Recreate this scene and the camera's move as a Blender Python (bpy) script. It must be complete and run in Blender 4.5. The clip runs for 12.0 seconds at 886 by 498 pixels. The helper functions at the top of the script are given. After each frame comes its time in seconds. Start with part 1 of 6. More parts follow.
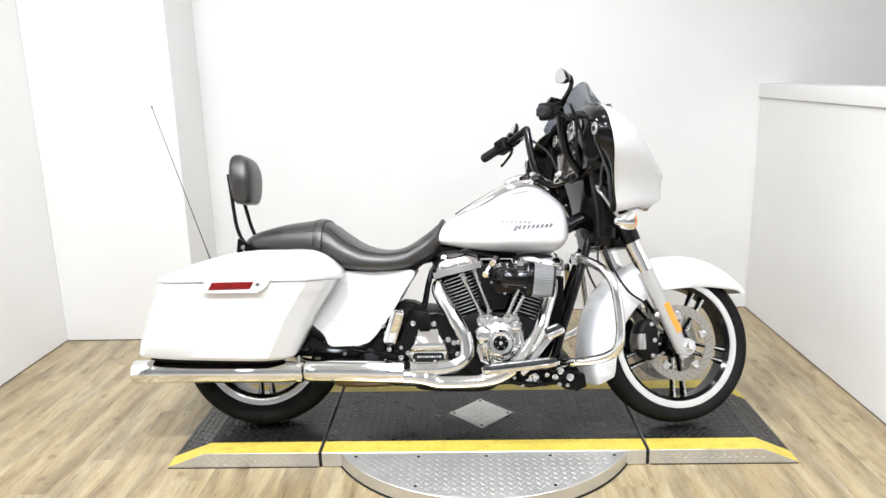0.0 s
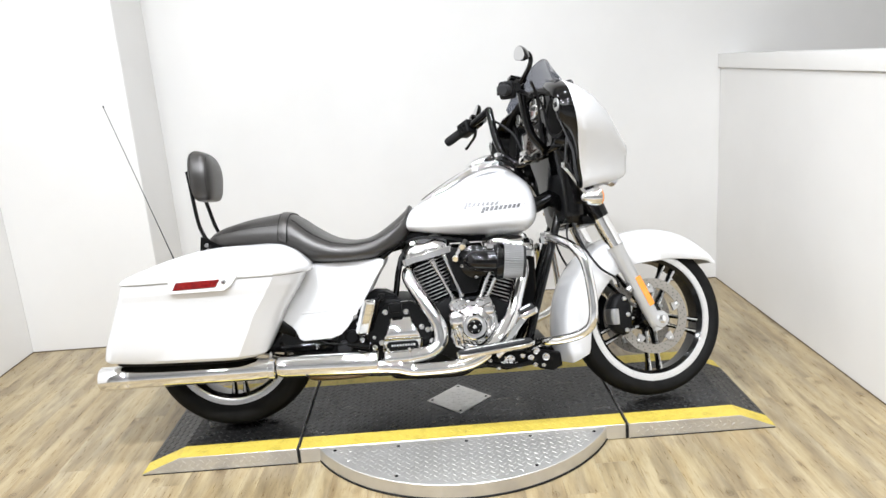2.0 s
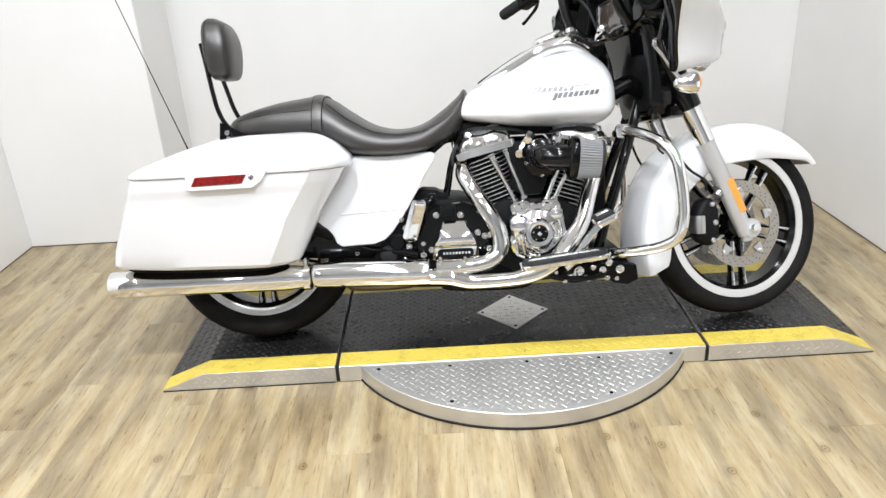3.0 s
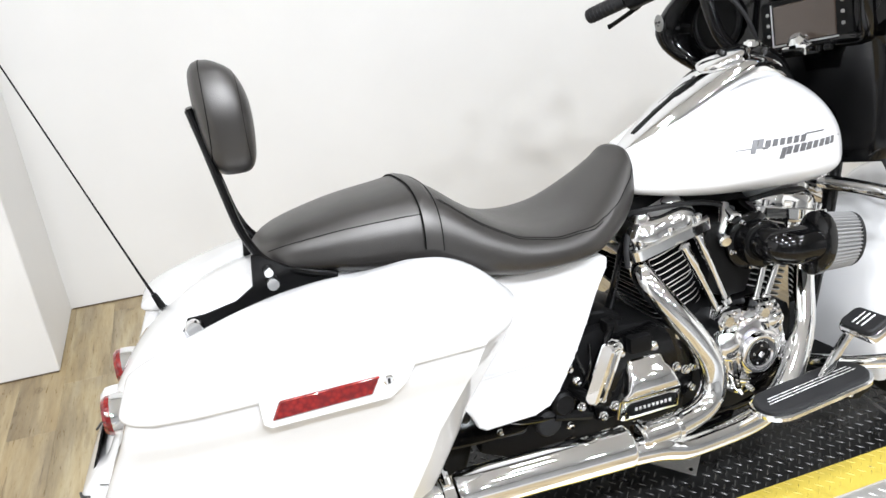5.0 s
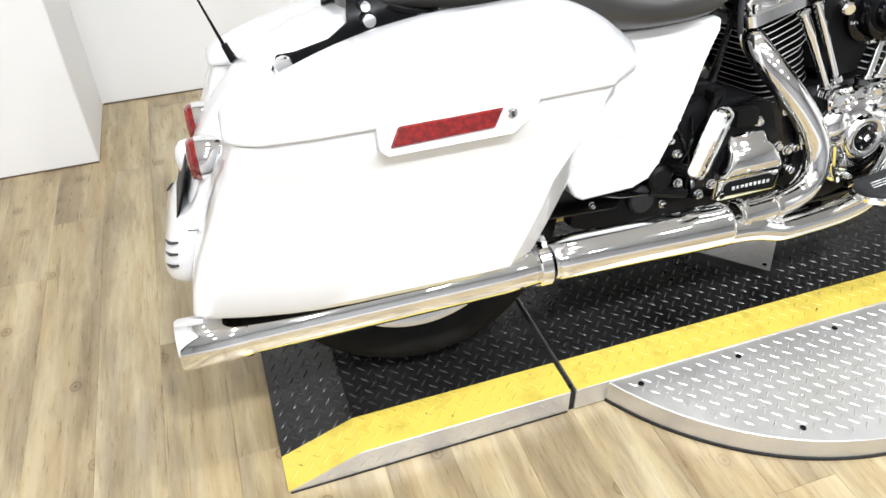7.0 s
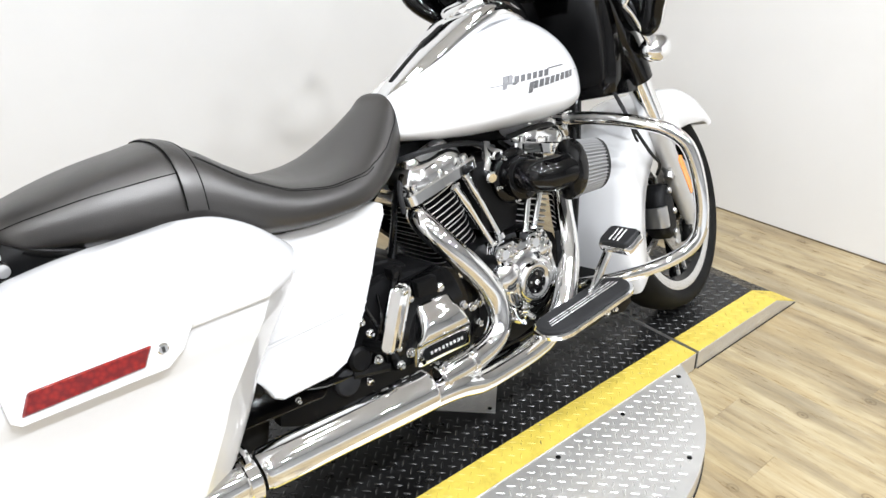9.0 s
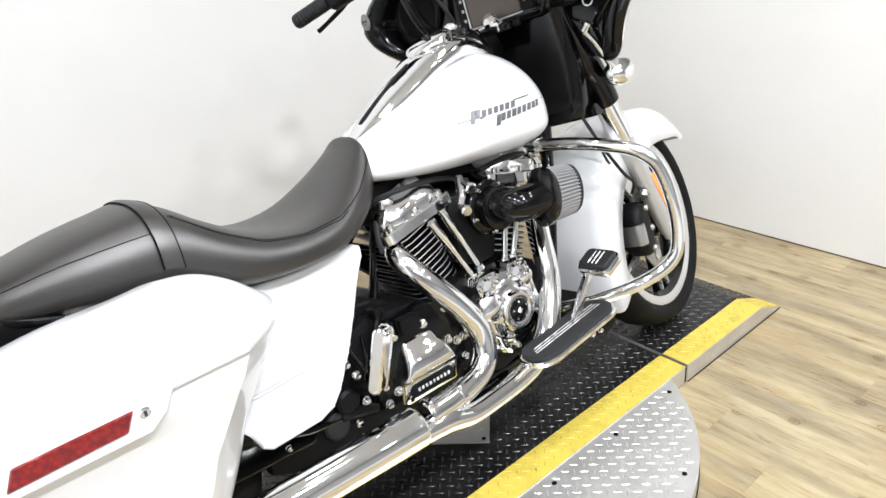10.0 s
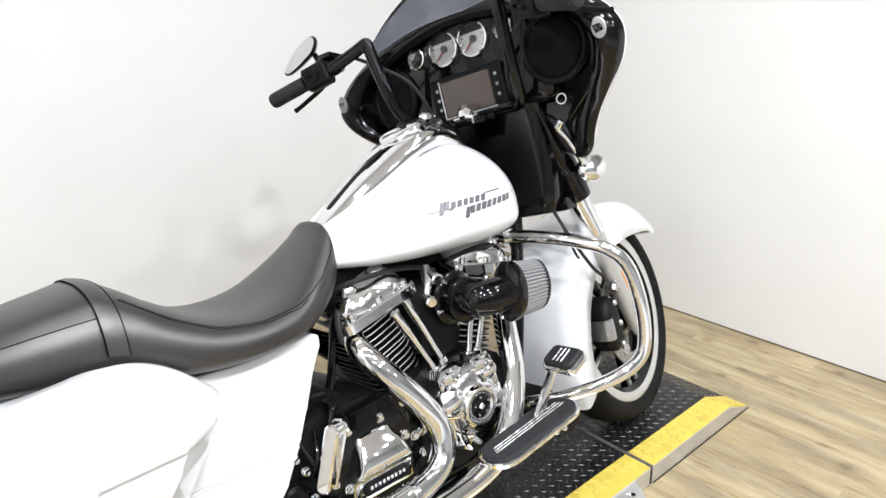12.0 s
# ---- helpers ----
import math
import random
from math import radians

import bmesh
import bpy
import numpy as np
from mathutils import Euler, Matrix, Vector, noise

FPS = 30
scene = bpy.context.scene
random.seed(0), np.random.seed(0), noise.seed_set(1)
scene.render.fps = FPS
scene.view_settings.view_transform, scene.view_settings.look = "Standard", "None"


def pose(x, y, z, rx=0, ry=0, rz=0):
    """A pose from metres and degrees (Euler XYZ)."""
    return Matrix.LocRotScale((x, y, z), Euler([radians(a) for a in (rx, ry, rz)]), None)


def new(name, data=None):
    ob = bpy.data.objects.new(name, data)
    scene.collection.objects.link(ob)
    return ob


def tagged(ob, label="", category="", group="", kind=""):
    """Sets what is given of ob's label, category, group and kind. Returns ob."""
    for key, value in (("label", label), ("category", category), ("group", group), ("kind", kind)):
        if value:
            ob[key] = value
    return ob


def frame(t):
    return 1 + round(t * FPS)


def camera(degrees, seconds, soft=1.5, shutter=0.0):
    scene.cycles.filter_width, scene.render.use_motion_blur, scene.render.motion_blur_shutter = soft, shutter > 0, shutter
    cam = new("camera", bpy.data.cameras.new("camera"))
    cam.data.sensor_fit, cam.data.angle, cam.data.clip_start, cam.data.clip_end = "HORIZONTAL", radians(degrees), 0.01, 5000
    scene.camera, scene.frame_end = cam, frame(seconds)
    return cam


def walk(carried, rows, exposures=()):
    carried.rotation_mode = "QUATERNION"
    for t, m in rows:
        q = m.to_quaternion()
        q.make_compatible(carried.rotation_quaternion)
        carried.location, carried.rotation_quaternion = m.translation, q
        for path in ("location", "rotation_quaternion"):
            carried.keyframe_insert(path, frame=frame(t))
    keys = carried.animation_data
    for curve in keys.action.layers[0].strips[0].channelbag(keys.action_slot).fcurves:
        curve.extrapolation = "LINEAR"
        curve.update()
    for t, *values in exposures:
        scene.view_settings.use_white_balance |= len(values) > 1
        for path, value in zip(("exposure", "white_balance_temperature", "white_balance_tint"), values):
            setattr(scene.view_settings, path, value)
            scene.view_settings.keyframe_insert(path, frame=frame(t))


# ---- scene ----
cam = camera(62.48, 12.0)
# seconds, place in metres, turn in degrees
PATH = [
    (0.0, 0.0061, -2.6673, 1.4098, 76.347, 1.382, 1.429),
    (0.5, 0.0098, -2.6615, 1.4140, 76.208, 1.172, 1.393),
    (1.0, 0.0153, -2.6563, 1.4066, 76.206, 1.548, 0.824),
    (1.5, 0.0252, -2.6583, 1.3982, 75.933, 1.924, 0.339),
    (2.0, 0.0222, -2.6388, 1.3872, 75.382, 4.063, -1.410),
    (2.5, -0.0112, -2.5357, 1.3575, 71.262, 4.094, -3.574),
    (2.7, -0.0626, -2.4379, 1.3157, 68.828, 2.299, 0.025),
    (4.3, -0.6618, -1.4510, 1.3209, 63.633, 5.921, -15.441),
    (4.5, -0.6965, -1.3302, 1.3355, 64.853, 2.658, -16.025),
    (5.0, -0.9017, -1.1233, 1.3722, 62.842, 2.510, -19.729),
    (5.5, -1.0221, -1.0281, 1.3722, 61.942, 1.350, -21.979),
    (6.0, -1.0503, -1.0219, 1.2780, 55.718, 1.019, -20.906),
    (6.5, -1.0623, -1.0566, 1.2048, 51.251, 0.808, -19.315),
    (7.0, -1.0792, -1.0770, 1.1815, 51.635, 0.910, -18.912),
    (7.5, -1.0156, -1.0940, 1.2066, 57.478, 3.389, -25.593),
    (7.7, -0.9677, -1.1064, 1.2265, 58.908, 4.317, -29.969),
    (9.3, -0.9018, -1.1214, 1.2668, 63.619, 1.855, -39.780),
    (9.5, -0.8938, -1.1315, 1.2788, 64.248, 2.851, -40.343),
    (10.0, -0.8863, -1.1359, 1.2856, 64.274, 4.925, -41.303),
    (10.5, -0.8800, -1.1235, 1.3061, 66.669, 5.239, -41.439),
    (11.0, -0.8718, -1.1301, 1.3164, 68.374, 4.173, -42.129),
    (11.5, -0.8661, -1.1348, 1.3355, 70.790, 3.461, -41.998),
    (12.0, -0.8313, -1.1233, 1.3224, 69.420, 1.677, -41.683),
]
EXPOSURE = [(0.0, 0.02), (1.5, -0.02), (2.2, -0.10), (2.7, -0.16), (4.5, -0.09), (5.5, -0.03), (6.3, 0.0), (7.2, 0.0), (7.8, -0.04), (9.5, -0.05), (12.0, -0.06)]
walk(cam, [(t, pose(x, y, z, rx, ry, rz)) for t, x, y, z, rx, ry, rz in PATH], EXPOSURE)

import mathutils

# ---- light ----
world = bpy.data.worlds.new("world")
scene.world = world
world.use_nodes = True
wn = world.node_tree.nodes
sky = wn.new("ShaderNodeTexSky")
sky.sky_type = "NISHITA"
sky.sun_disc = False
world.node_tree.links.new(sky.outputs[0], wn["Background"].inputs[0])
wn["Background"].inputs[1].default_value = 0.05


def ceiling_lamp(x, y, z, sx, sy, watts, colour=(0.916, 0.952, 1.010)):
    lamp = bpy.data.lights.new("ceiling_lamp", "AREA")
    lamp.shape, lamp.size, lamp.size_y, lamp.energy, lamp.color = "RECTANGLE", sx, sy, watts, colour
    ob = new("ceiling_lamp", lamp)
    ob.matrix_world = pose(x, y, z)
    return ob


for lx, k in ((-1.75, 0.65), (-0.6, 1.6), (0.55, 0.95), (1.6, 0.45)):
    for ly, w in ((0.35, 6), (-0.85, 22), (-1.9, 48), (-3.6, 24)):
        ceiling_lamp(lx, ly, 2.96, 0.16, 0.16, w * k * 0.89)
scene.view_settings.exposure = 0.0

# ---- materials ----


def mat(name, colour, rough=0.5, metal=0.0, coat=0.0, ior=1.5, spec=0.5):
    m = bpy.data.materials.new(name)
    m.use_nodes = True
    b = m.node_tree.nodes["Principled BSDF"]
    b.inputs["Base Color"].default_value = (*colour, 1)
    b.inputs["Roughness"].default_value = rough
    b.inputs["Metallic"].default_value = metal
    b.inputs["IOR"].default_value = ior
    b.inputs["Specular IOR Level"].default_value = spec
    b.inputs["Coat Weight"].default_value = coat
    b.inputs["Coat Roughness"].default_value = 0.03
    return m


def node(m, kind, **sets):
    n = m.node_tree.nodes.new(kind)
    for k, v in sets.items():
        n.inputs[k.replace("_", " ")].default_value = v
    return n


def link(m, a, b):
    m.node_tree.links.new(a, b)


def bsdf(m):
    return m.node_tree.nodes["Principled BSDF"]


def coords(m, sx=1, sy=1, sz=1, offset=None):
    tc = m.node_tree.nodes.new("ShaderNodeTexCoord")
    mp = m.node_tree.nodes.new("ShaderNodeMapping")
    mp.inputs["Scale"].default_value = (sx, sy, sz)
    link(m, tc.outputs["Object"], mp.inputs["Vector"])
    if offset is not None:
        link(m, offset, mp.inputs["Location"])
    return mp.outputs["Vector"]


def ramp(m, fac, stops):
    r = m.node_tree.nodes.new("ShaderNodeValToRGB")
    e = r.color_ramp.elements
    while len(e) < len(stops):
        e.new(0.5)
    for el, (p, c) in zip(e, stops):
        el.position, el.color = p, (*c, 1)
    link(m, fac, r.inputs[0])
    return r.outputs[0]


def bump(m, height, strength, distance=0.002):
    b = node(m, "ShaderNodeBump", Strength=strength, Distance=distance)
    link(m, height, b.inputs["Height"])
    link(m, b.outputs[0], bsdf(m).inputs["Normal"])
    return b


def noise_tex(m, scale, detail=4, rough=0.55, vec=None):
    n = node(m, "ShaderNodeTexNoise", Scale=scale, Detail=detail, Roughness=rough)
    link(m, vec if vec is not None else coords(m), n.inputs["Vector"])
    return n.outputs["Fac"]


def rough_from(m, fac, lo, hi):
    mr = node(m, "ShaderNodeMapRange")
    mr.inputs["To Min"].default_value, mr.inputs["To Max"].default_value = lo, hi
    link(m, fac, mr.inputs["Value"])
    link(m, mr.outputs[0], bsdf(m).inputs["Roughness"])


def tint(m, fac, dark, light, lo=0.35, hi=0.65):
    link(m, ramp(m, fac, [(lo, dark), (hi, light)]), bsdf(m).inputs["Base Color"])


WALL = mat("wall_paint", (0.82, 0.81, 0.79), 0.62)
tint(WALL, noise_tex(WALL, 1.3, 5), (0.735, 0.726, 0.708), (0.775, 0.766, 0.748))
bump(WALL, noise_tex(WALL, 220, 2), 0.08, 0.001)
CEIL = mat("ceiling_paint", (0.70, 0.695, 0.685), 0.8)
bump(CEIL, noise_tex(CEIL, 90, 3), 0.1, 0.001)
# grey of the hall walls, set for fill light and chrome reflections
HALL = mat("hall_paint", (0.55, 0.545, 0.535), 0.7)
tint(HALL, noise_tex(HALL, 1.0, 5), (0.51, 0.505, 0.495), (0.59, 0.585, 0.575))

WHITE = mat("white_lacquer", (0.69, 0.69, 0.695), 0.32, coat=1.0)
rough_from(WHITE, noise_tex(WHITE, 3, 2), 0.30, 0.34)
CHROME = mat("chrome", (0.88, 0.885, 0.89), 0.05, 1.0)
rough_from(CHROME, noise_tex(CHROME, 45, 4), 0.02, 0.07)
ALLOY = mat("machined_alloy", (0.78, 0.78, 0.77), 0.28, 0.8)
rough_from(ALLOY, noise_tex(ALLOY, 60, 4), 0.2, 0.36)
FIN = mat("polished_fin_edge", (0.88, 0.88, 0.87), 0.30, 0.6)
DISC = mat("brake_disc_steel", (0.34, 0.32, 0.29), 0.42, 0.75)
rough_from(DISC, noise_tex(DISC, 70, 4), 0.36, 0.5)
RIM = mat("machined_rim", (0.74, 0.74, 0.74), 0.24, 0.92)
SATIN = mat("satin_silver", (0.55, 0.55, 0.55), 0.35, 1.0)
SLIDER = mat("cast_silver_slider", (0.52, 0.52, 0.515), 0.42, 0.45)
rough_from(SLIDER, noise_tex(SLIDER, 60, 4), 0.36, 0.5)
GLOSS = mat("gloss_black", (0.0022, 0.0022, 0.0024), 0.1, coat=0.08, spec=0.3)
rough_from(GLOSS, noise_tex(GLOSS, 40, 3), 0.06, 0.14)
BLACK = mat("satin_black", (0.0035, 0.0035, 0.0037), 0.42, spec=0.14)
rough_from(BLACK, noise_tex(BLACK, 50, 4), 0.34, 0.55)
WRINKLE = mat("wrinkle_black", (0.0042, 0.0042, 0.0046), 0.5, spec=0.16)
bump(WRINKLE, noise_tex(WRINKLE, 420, 2), 0.35, 0.001)
RUBBER = mat("tyre_rubber", (0.010, 0.010, 0.010), 0.72, spec=0.16)
tint(RUBBER, noise_tex(RUBBER, 18, 5), (0.004, 0.004, 0.004), (0.008, 0.0077, 0.0073))
PAD = mat("rubber_pad", (0.014, 0.014, 0.015), 0.6, spec=0.3)
bump(PAD, noise_tex(PAD, 300, 2), 0.2, 0.001)
LEATHER = mat("black_vinyl_leather", (0.0135, 0.0122, 0.0112), 0.36, spec=0.9)
bsdf(LEATHER).inputs["Specular Tint"].default_value = (1.0, 0.975, 0.955, 1)
vor = node(LEATHER, "ShaderNodeTexVoronoi", Scale=520)
link(LEATHER, coords(LEATHER), vor.inputs["Vector"])
bump(LEATHER, vor.outputs["Distance"], 0.22, 0.0008)
rough_from(LEATHER, noise_tex(LEATHER, 14, 5), 0.31, 0.43)
# seam lines near black: the shade of the sewn grooves is in the colour
SEAM_SHADE = mat("shaded_seam", (0.006, 0.006, 0.006), 0.8, spec=0.1)
RED = mat("red_lens", (0.42, 0.006, 0.006), 0.12, coat=1.0)
cell = node(RED, "ShaderNodeTexVoronoi", Scale=130)
link(RED, coords(RED), cell.inputs["Vector"])
link(RED, ramp(RED, cell.outputs["Distance"], [(0.2, (0.23, 0.007, 0.005)), (0.7, (0.12, 0.002, 0.003))]), bsdf(RED).inputs["Base Color"])
AMBER = mat("amber_lens", (0.85, 0.27, 0.015), 0.2, coat=1.0)
SMOKE = mat("smoked_screen", (0.03, 0.032, 0.04), 0.05)
bsdf(SMOKE).inputs["Transmission Weight"].default_value = 0.75
bsdf(SMOKE).inputs["Base Color"].default_value = (0.22, 0.23, 0.27, 1)
MIRROR = mat("mirror_glass", (0.64, 0.64, 0.65), 0.02, 1.0)
SCREEN = mat("display_glass", (0.05, 0.036, 0.028), 0.08, coat=0.6)
DIAL = mat("dial_face", (0.30, 0.30, 0.29), 0.35, 0.3)
MATT = mat("matt_black", (0.003, 0.003, 0.003), 0.85, spec=0.15)
INK = mat("dark_ink", (0.03, 0.03, 0.03), 0.5)
BADGE = mat("badge_metal", (0.15, 0.15, 0.155), 0.36, 0.4)
MESH = mat("filter_mesh", (0.30, 0.30, 0.30), 0.45, 0.3)
BRONZE = mat("heat_stained_steel", (0.17, 0.12, 0.08), 0.4, 0.9)

TREAD = mat("black_tread_paint", (0.035, 0.035, 0.036), 0.45, spec=0.42)
tint(TREAD, noise_tex(TREAD, 9, 6, 0.65), (0.005, 0.005, 0.005), (0.020, 0.0198, 0.0196), 0.3, 0.75)
rough_from(TREAD, noise_tex(TREAD, 23, 5), 0.20, 0.38)
# bars lighter than the black plate: their glints are put into the colour
BAR_GLINT = mat("glint_tread_bar", (0.12, 0.12, 0.12), 0.3, 0.3)
tint(BAR_GLINT, noise_tex(BAR_GLINT, 14, 6, 0.7), (0.012, 0.012, 0.012), (0.055, 0.054, 0.052), 0.35, 0.75)
YELLOW = mat("yellow_paint", (0.72, 0.53, 0.05), 0.5)
tint(YELLOW, noise_tex(YELLOW, 20, 7, 0.7), (0.40, 0.31, 0.045), (0.60, 0.465, 0.075), 0.27, 0.5)
YELLOW_WORN = mat("worn_yellow_paint", (0.72, 0.53, 0.05), 0.5)
tint(YELLOW_WORN, noise_tex(YELLOW_WORN, 34, 5, 0.75), (0.56, 0.435, 0.07), (0.03, 0.026, 0.015), 0.60, 0.66)
STEEL = mat("diamond_plate_steel", (0.54, 0.53, 0.51), 0.4, 0.74)
tint(STEEL, noise_tex(STEEL, 5, 7, 0.65), (0.58, 0.57, 0.55), (0.73, 0.72, 0.70), 0.3, 0.7)
rough_from(STEEL, noise_tex(STEEL, 30, 5), 0.27, 0.43)
UNDER = mat("sub_floor", (0.10, 0.07, 0.04), 0.8)
GAP = mat("dark_gap", (0.006, 0.006, 0.006), 0.8)

# invented pale floor out of view, so the chrome mirrors grey instead of oak
SLAB = mat("unseen_pale_floor", (0.5, 0.5, 0.49), 0.4)
tint(SLAB, noise_tex(SLAB, 2.2, 6), (0.46, 0.457, 0.45), (0.56, 0.556, 0.548))
WOOD = mat("oak_vinyl_plank", (0.45, 0.33, 0.2), 0.42)
info = WOOD.node_tree.nodes.new("ShaderNodeObjectInfo")
shift = node(WOOD, "ShaderNodeVectorMath")
shift.operation = "SCALE"
link(WOOD, info.outputs["Location"], shift.inputs[0])
shift.inputs["Scale"].default_value = 7.3
grain_vec = coords(WOOD, 9.0, 0.9, 9.0, shift.outputs[0])
grain = noise_tex(WOOD, 2.6, 8, 0.62, grain_vec)
fine = noise_tex(WOOD, 14, 5, 0.7, grain_vec)
blot = noise_tex(WOOD, 1.1, 7, 0.64, coords(WOOD, 10.0, 1.7, 10.0, shift.outputs[0]))
mixg = node(WOOD, "ShaderNodeMath")
mixg.operation = "MULTIPLY_ADD"
link(WOOD, fine, mixg.inputs[0])
mixg.inputs[1].default_value = 0.35
link(WOOD, grain, mixg.inputs[2])
tone = ramp(WOOD, mixg.outputs[0], [(0.36, (0.184, 0.137, 0.079)), (0.50, (0.260, 0.203, 0.120)), (0.64, (0.326, 0.269, 0.169)), (0.82, (0.40, 0.349, 0.245))])


def times(m, a, b):
    x = node(m, "ShaderNodeMix")
    x.data_type, x.blend_type = "RGBA", "MULTIPLY"
    x.inputs[0].default_value = 1.0
    link(m, a, x.inputs[6])
    link(m, b, x.inputs[7])
    return x.outputs[2]


plank_tone = ramp(WOOD, info.outputs["Random"], [(0.0, (0.93, 0.89, 0.83)), (0.45, (1.0, 0.975, 0.93)), (1.0, (1.05, 1.05, 1.04))])
blots = ramp(WOOD, blot, [(0.32, (0.60, 0.57, 0.54)), (0.45, (0.82, 0.785, 0.74)), (0.53, (1.02, 0.985, 0.905)), (0.68, (1.13, 1.075, 0.96))])
knot = node(WOOD, "ShaderNodeTexVoronoi", Scale=1.0)
knot.voronoi_dimensions = "2D"
link(WOOD, coords(WOOD, 4.7, 3.9, 4.7, shift.outputs[0]), knot.inputs["Vector"])
knot_ring = ramp(WOOD, knot.outputs["Distance"], [(0.010, (0.42, 0.37, 0.32)), (0.022, (0.78, 0.74, 0.69)), (0.038, (0.74, 0.70, 0.65)), (0.050, (0.46, 0.42, 0.37)), (0.062, (0.86, 0.84, 0.81)), (0.14, (1, 1, 1))])
knots = node(WOOD, "ShaderNodeMix")
knots.data_type = "RGBA"
knots.inputs[6].default_value = (1, 1, 1, 1)
link(WOOD, ramp(WOOD, knot.outputs["Color"], [(0.26, (0, 0, 0)), (0.42, (1, 1, 1))]), knots.inputs[0])
link(WOOD, knot_ring, knots.inputs[7])
streak = noise_tex(WOOD, 3.0, 6, 0.7, coords(WOOD, 30.0, 1.1, 30.0, shift.outputs[0]))
streaks = ramp(WOOD, streak, [(0.30, (0.50, 0.46, 0.42)), (0.375, (0.86, 0.84, 0.82)), (0.42, (1.0, 1.0, 1.0)), (0.7, (1.03, 1.03, 1.03))])
link(WOOD, times(WOOD, times(WOOD, times(WOOD, times(WOOD, tone, plank_tone), blots), knots.outputs[2]), streaks), bsdf(WOOD).inputs["Base Color"])
rough_from(WOOD, fine, 0.22, 0.36)
bsdf(WOOD).inputs["Specular IOR Level"].default_value = 0.6
bump(WOOD, mixg.outputs[0], 0.12, 0.001)

# ---- geometry helpers: a shape is (verts, faces) ----


def merge(*shapes):
    vs, fs = [], []
    for v, f in shapes:
        n = len(vs)
        vs += [tuple(p) for p in v]
        fs += [tuple(i + n for i in q) for q in f]
    return vs, fs


def moved(shape, m):
    return [tuple(m @ Vector(p)) for p in shape[0]], shape[1]


def flip_y(shape):
    return [(x, -y, z) for x, y, z in shape[0]], [tuple(reversed(q)) for q in shape[1]]


def spline(pts, n=8, closed=False):
    """Points along a Catmull-Rom curve through pts (tuples of any length)."""
    p = [np.array(q, float) for q in pts]
    out, k = [], len(p)
    for i in range(k if closed else k - 1):
        a = p[(i - 1) % k] if closed or i else 2 * p[0] - p[1]
        b, c = p[i], p[(i + 1) % k]
        d = p[(i + 2) % k] if closed or i + 2 < k else 2 * p[-1] - p[-2]
        for j in range(n):
            t = j / n
            out.append(0.5 * (2 * b + (c - a) * t + (2 * a - 5 * b + 4 * c - d) * t * t + (3 * b - a - 3 * c + d) * t ** 3))
    if not closed:
        out.append(p[-1])
    return out


def loft(rings, cap=True, closed=True, wrap=False):
    """Skin over rings of equally many points."""
    n = len(rings[0])
    vs = [tuple(p) for r in rings for p in r]
    fs = []
    m = len(rings)
    for i in range(m if wrap else m - 1):
        for j in range(n if closed else n - 1):
            a, b = i * n + j, i * n + (j + 1) % n
            c, d = ((i + 1) % m) * n + (j + 1) % n, ((i + 1) % m) * n + j
            fs.append((a, b, c, d))
    if cap and closed and not wrap:
        fs.append(tuple(reversed(range(n))))
        fs.append(tuple(range((m - 1) * n, m * n)))
    return vs, fs


def tube(pts, r, segs=12, n=6, cap=True, smooth=True, closed=False):
    """A pipe along a curve; r is one radius or one for each of pts."""
    rs = r if isinstance(r, (list, tuple)) else [r] * len(pts)
    q = [(*p, a) for p, a in zip(pts, rs)]
    c = spline(q, n, closed) if smooth else [np.array(p, float) for p in q]
    rings, up = [], None
    k = len(c)
    for i in range(k):
        a = c[(i - 1) % k] if closed else c[max(i - 1, 0)]
        b = c[(i + 1) % k] if closed else c[min(i + 1, k - 1)]
        d = Vector(b[:3] - a[:3]).normalized()
        if up is None:
            up = d.orthogonal().normalized()
        up = (up - d * up.dot(d)).normalized()
        side = d.cross(up)
        o = Vector(c[i][:3])
        rings.append([tuple(o + (up * math.cos(t) + side * math.sin(t)) * c[i][3]) for t in (2 * math.pi * j / segs for j in range(segs))])
    return loft(rings, cap, wrap=closed)


def lathe(profile, segs=32, m=None, cap=True):
    """Turn (radius, height) pairs about the local z axis."""
    rings = [[(r * math.cos(2 * math.pi * j / segs), r * math.sin(2 * math.pi * j / segs), h) for j in range(segs)] for r, h in profile]
    s = loft(rings, cap)
    return moved(s, m) if m else s


def ring(profile, segs=48, m=None):
    """A closed (radius, height) profile turned about z, like a tyre or a rim."""
    rings = [[(r * math.cos(t), r * math.sin(t), h) for r, h in profile] for t in (2 * math.pi * j / segs for j in range(segs))]
    s = loft(rings, wrap=True)
    s = (s[0], [tuple(reversed(q)) for q in s[1]])
    return moved(s, m) if m else s


def aim(p, d):
    """A pose at p whose z axis points along d."""
    return Matrix.Translation(p) @ Vector(d).to_track_quat("Z", "Y").to_matrix().to_4x4()


def box(x0, x1, y0, y1, z0, z1, r=0.0, segs=2):
    bm = bmesh.new()
    bmesh.ops.create_cube(bm, size=1)
    for v in bm.verts:
        v.co = ((x0 + x1) / 2 + v.co.x * (x1 - x0), (y0 + y1) / 2 + v.co.y * (y1 - y0), (z0 + z1) / 2 + v.co.z * (z1 - z0))
    return finish(bm, r, segs)


def finish(bm, r, segs=2):
    if r > 0:
        bmesh.ops.bevel(bm, geom=bm.edges[:], offset=r, segments=segs, profile=0.7, affect="EDGES", clamp_overlap=True)
    bm.verts.index_update()
    s = [tuple(v.co) for v in bm.verts], [tuple(v.index for v in f.verts) for f in bm.faces]
    bm.free()
    return s


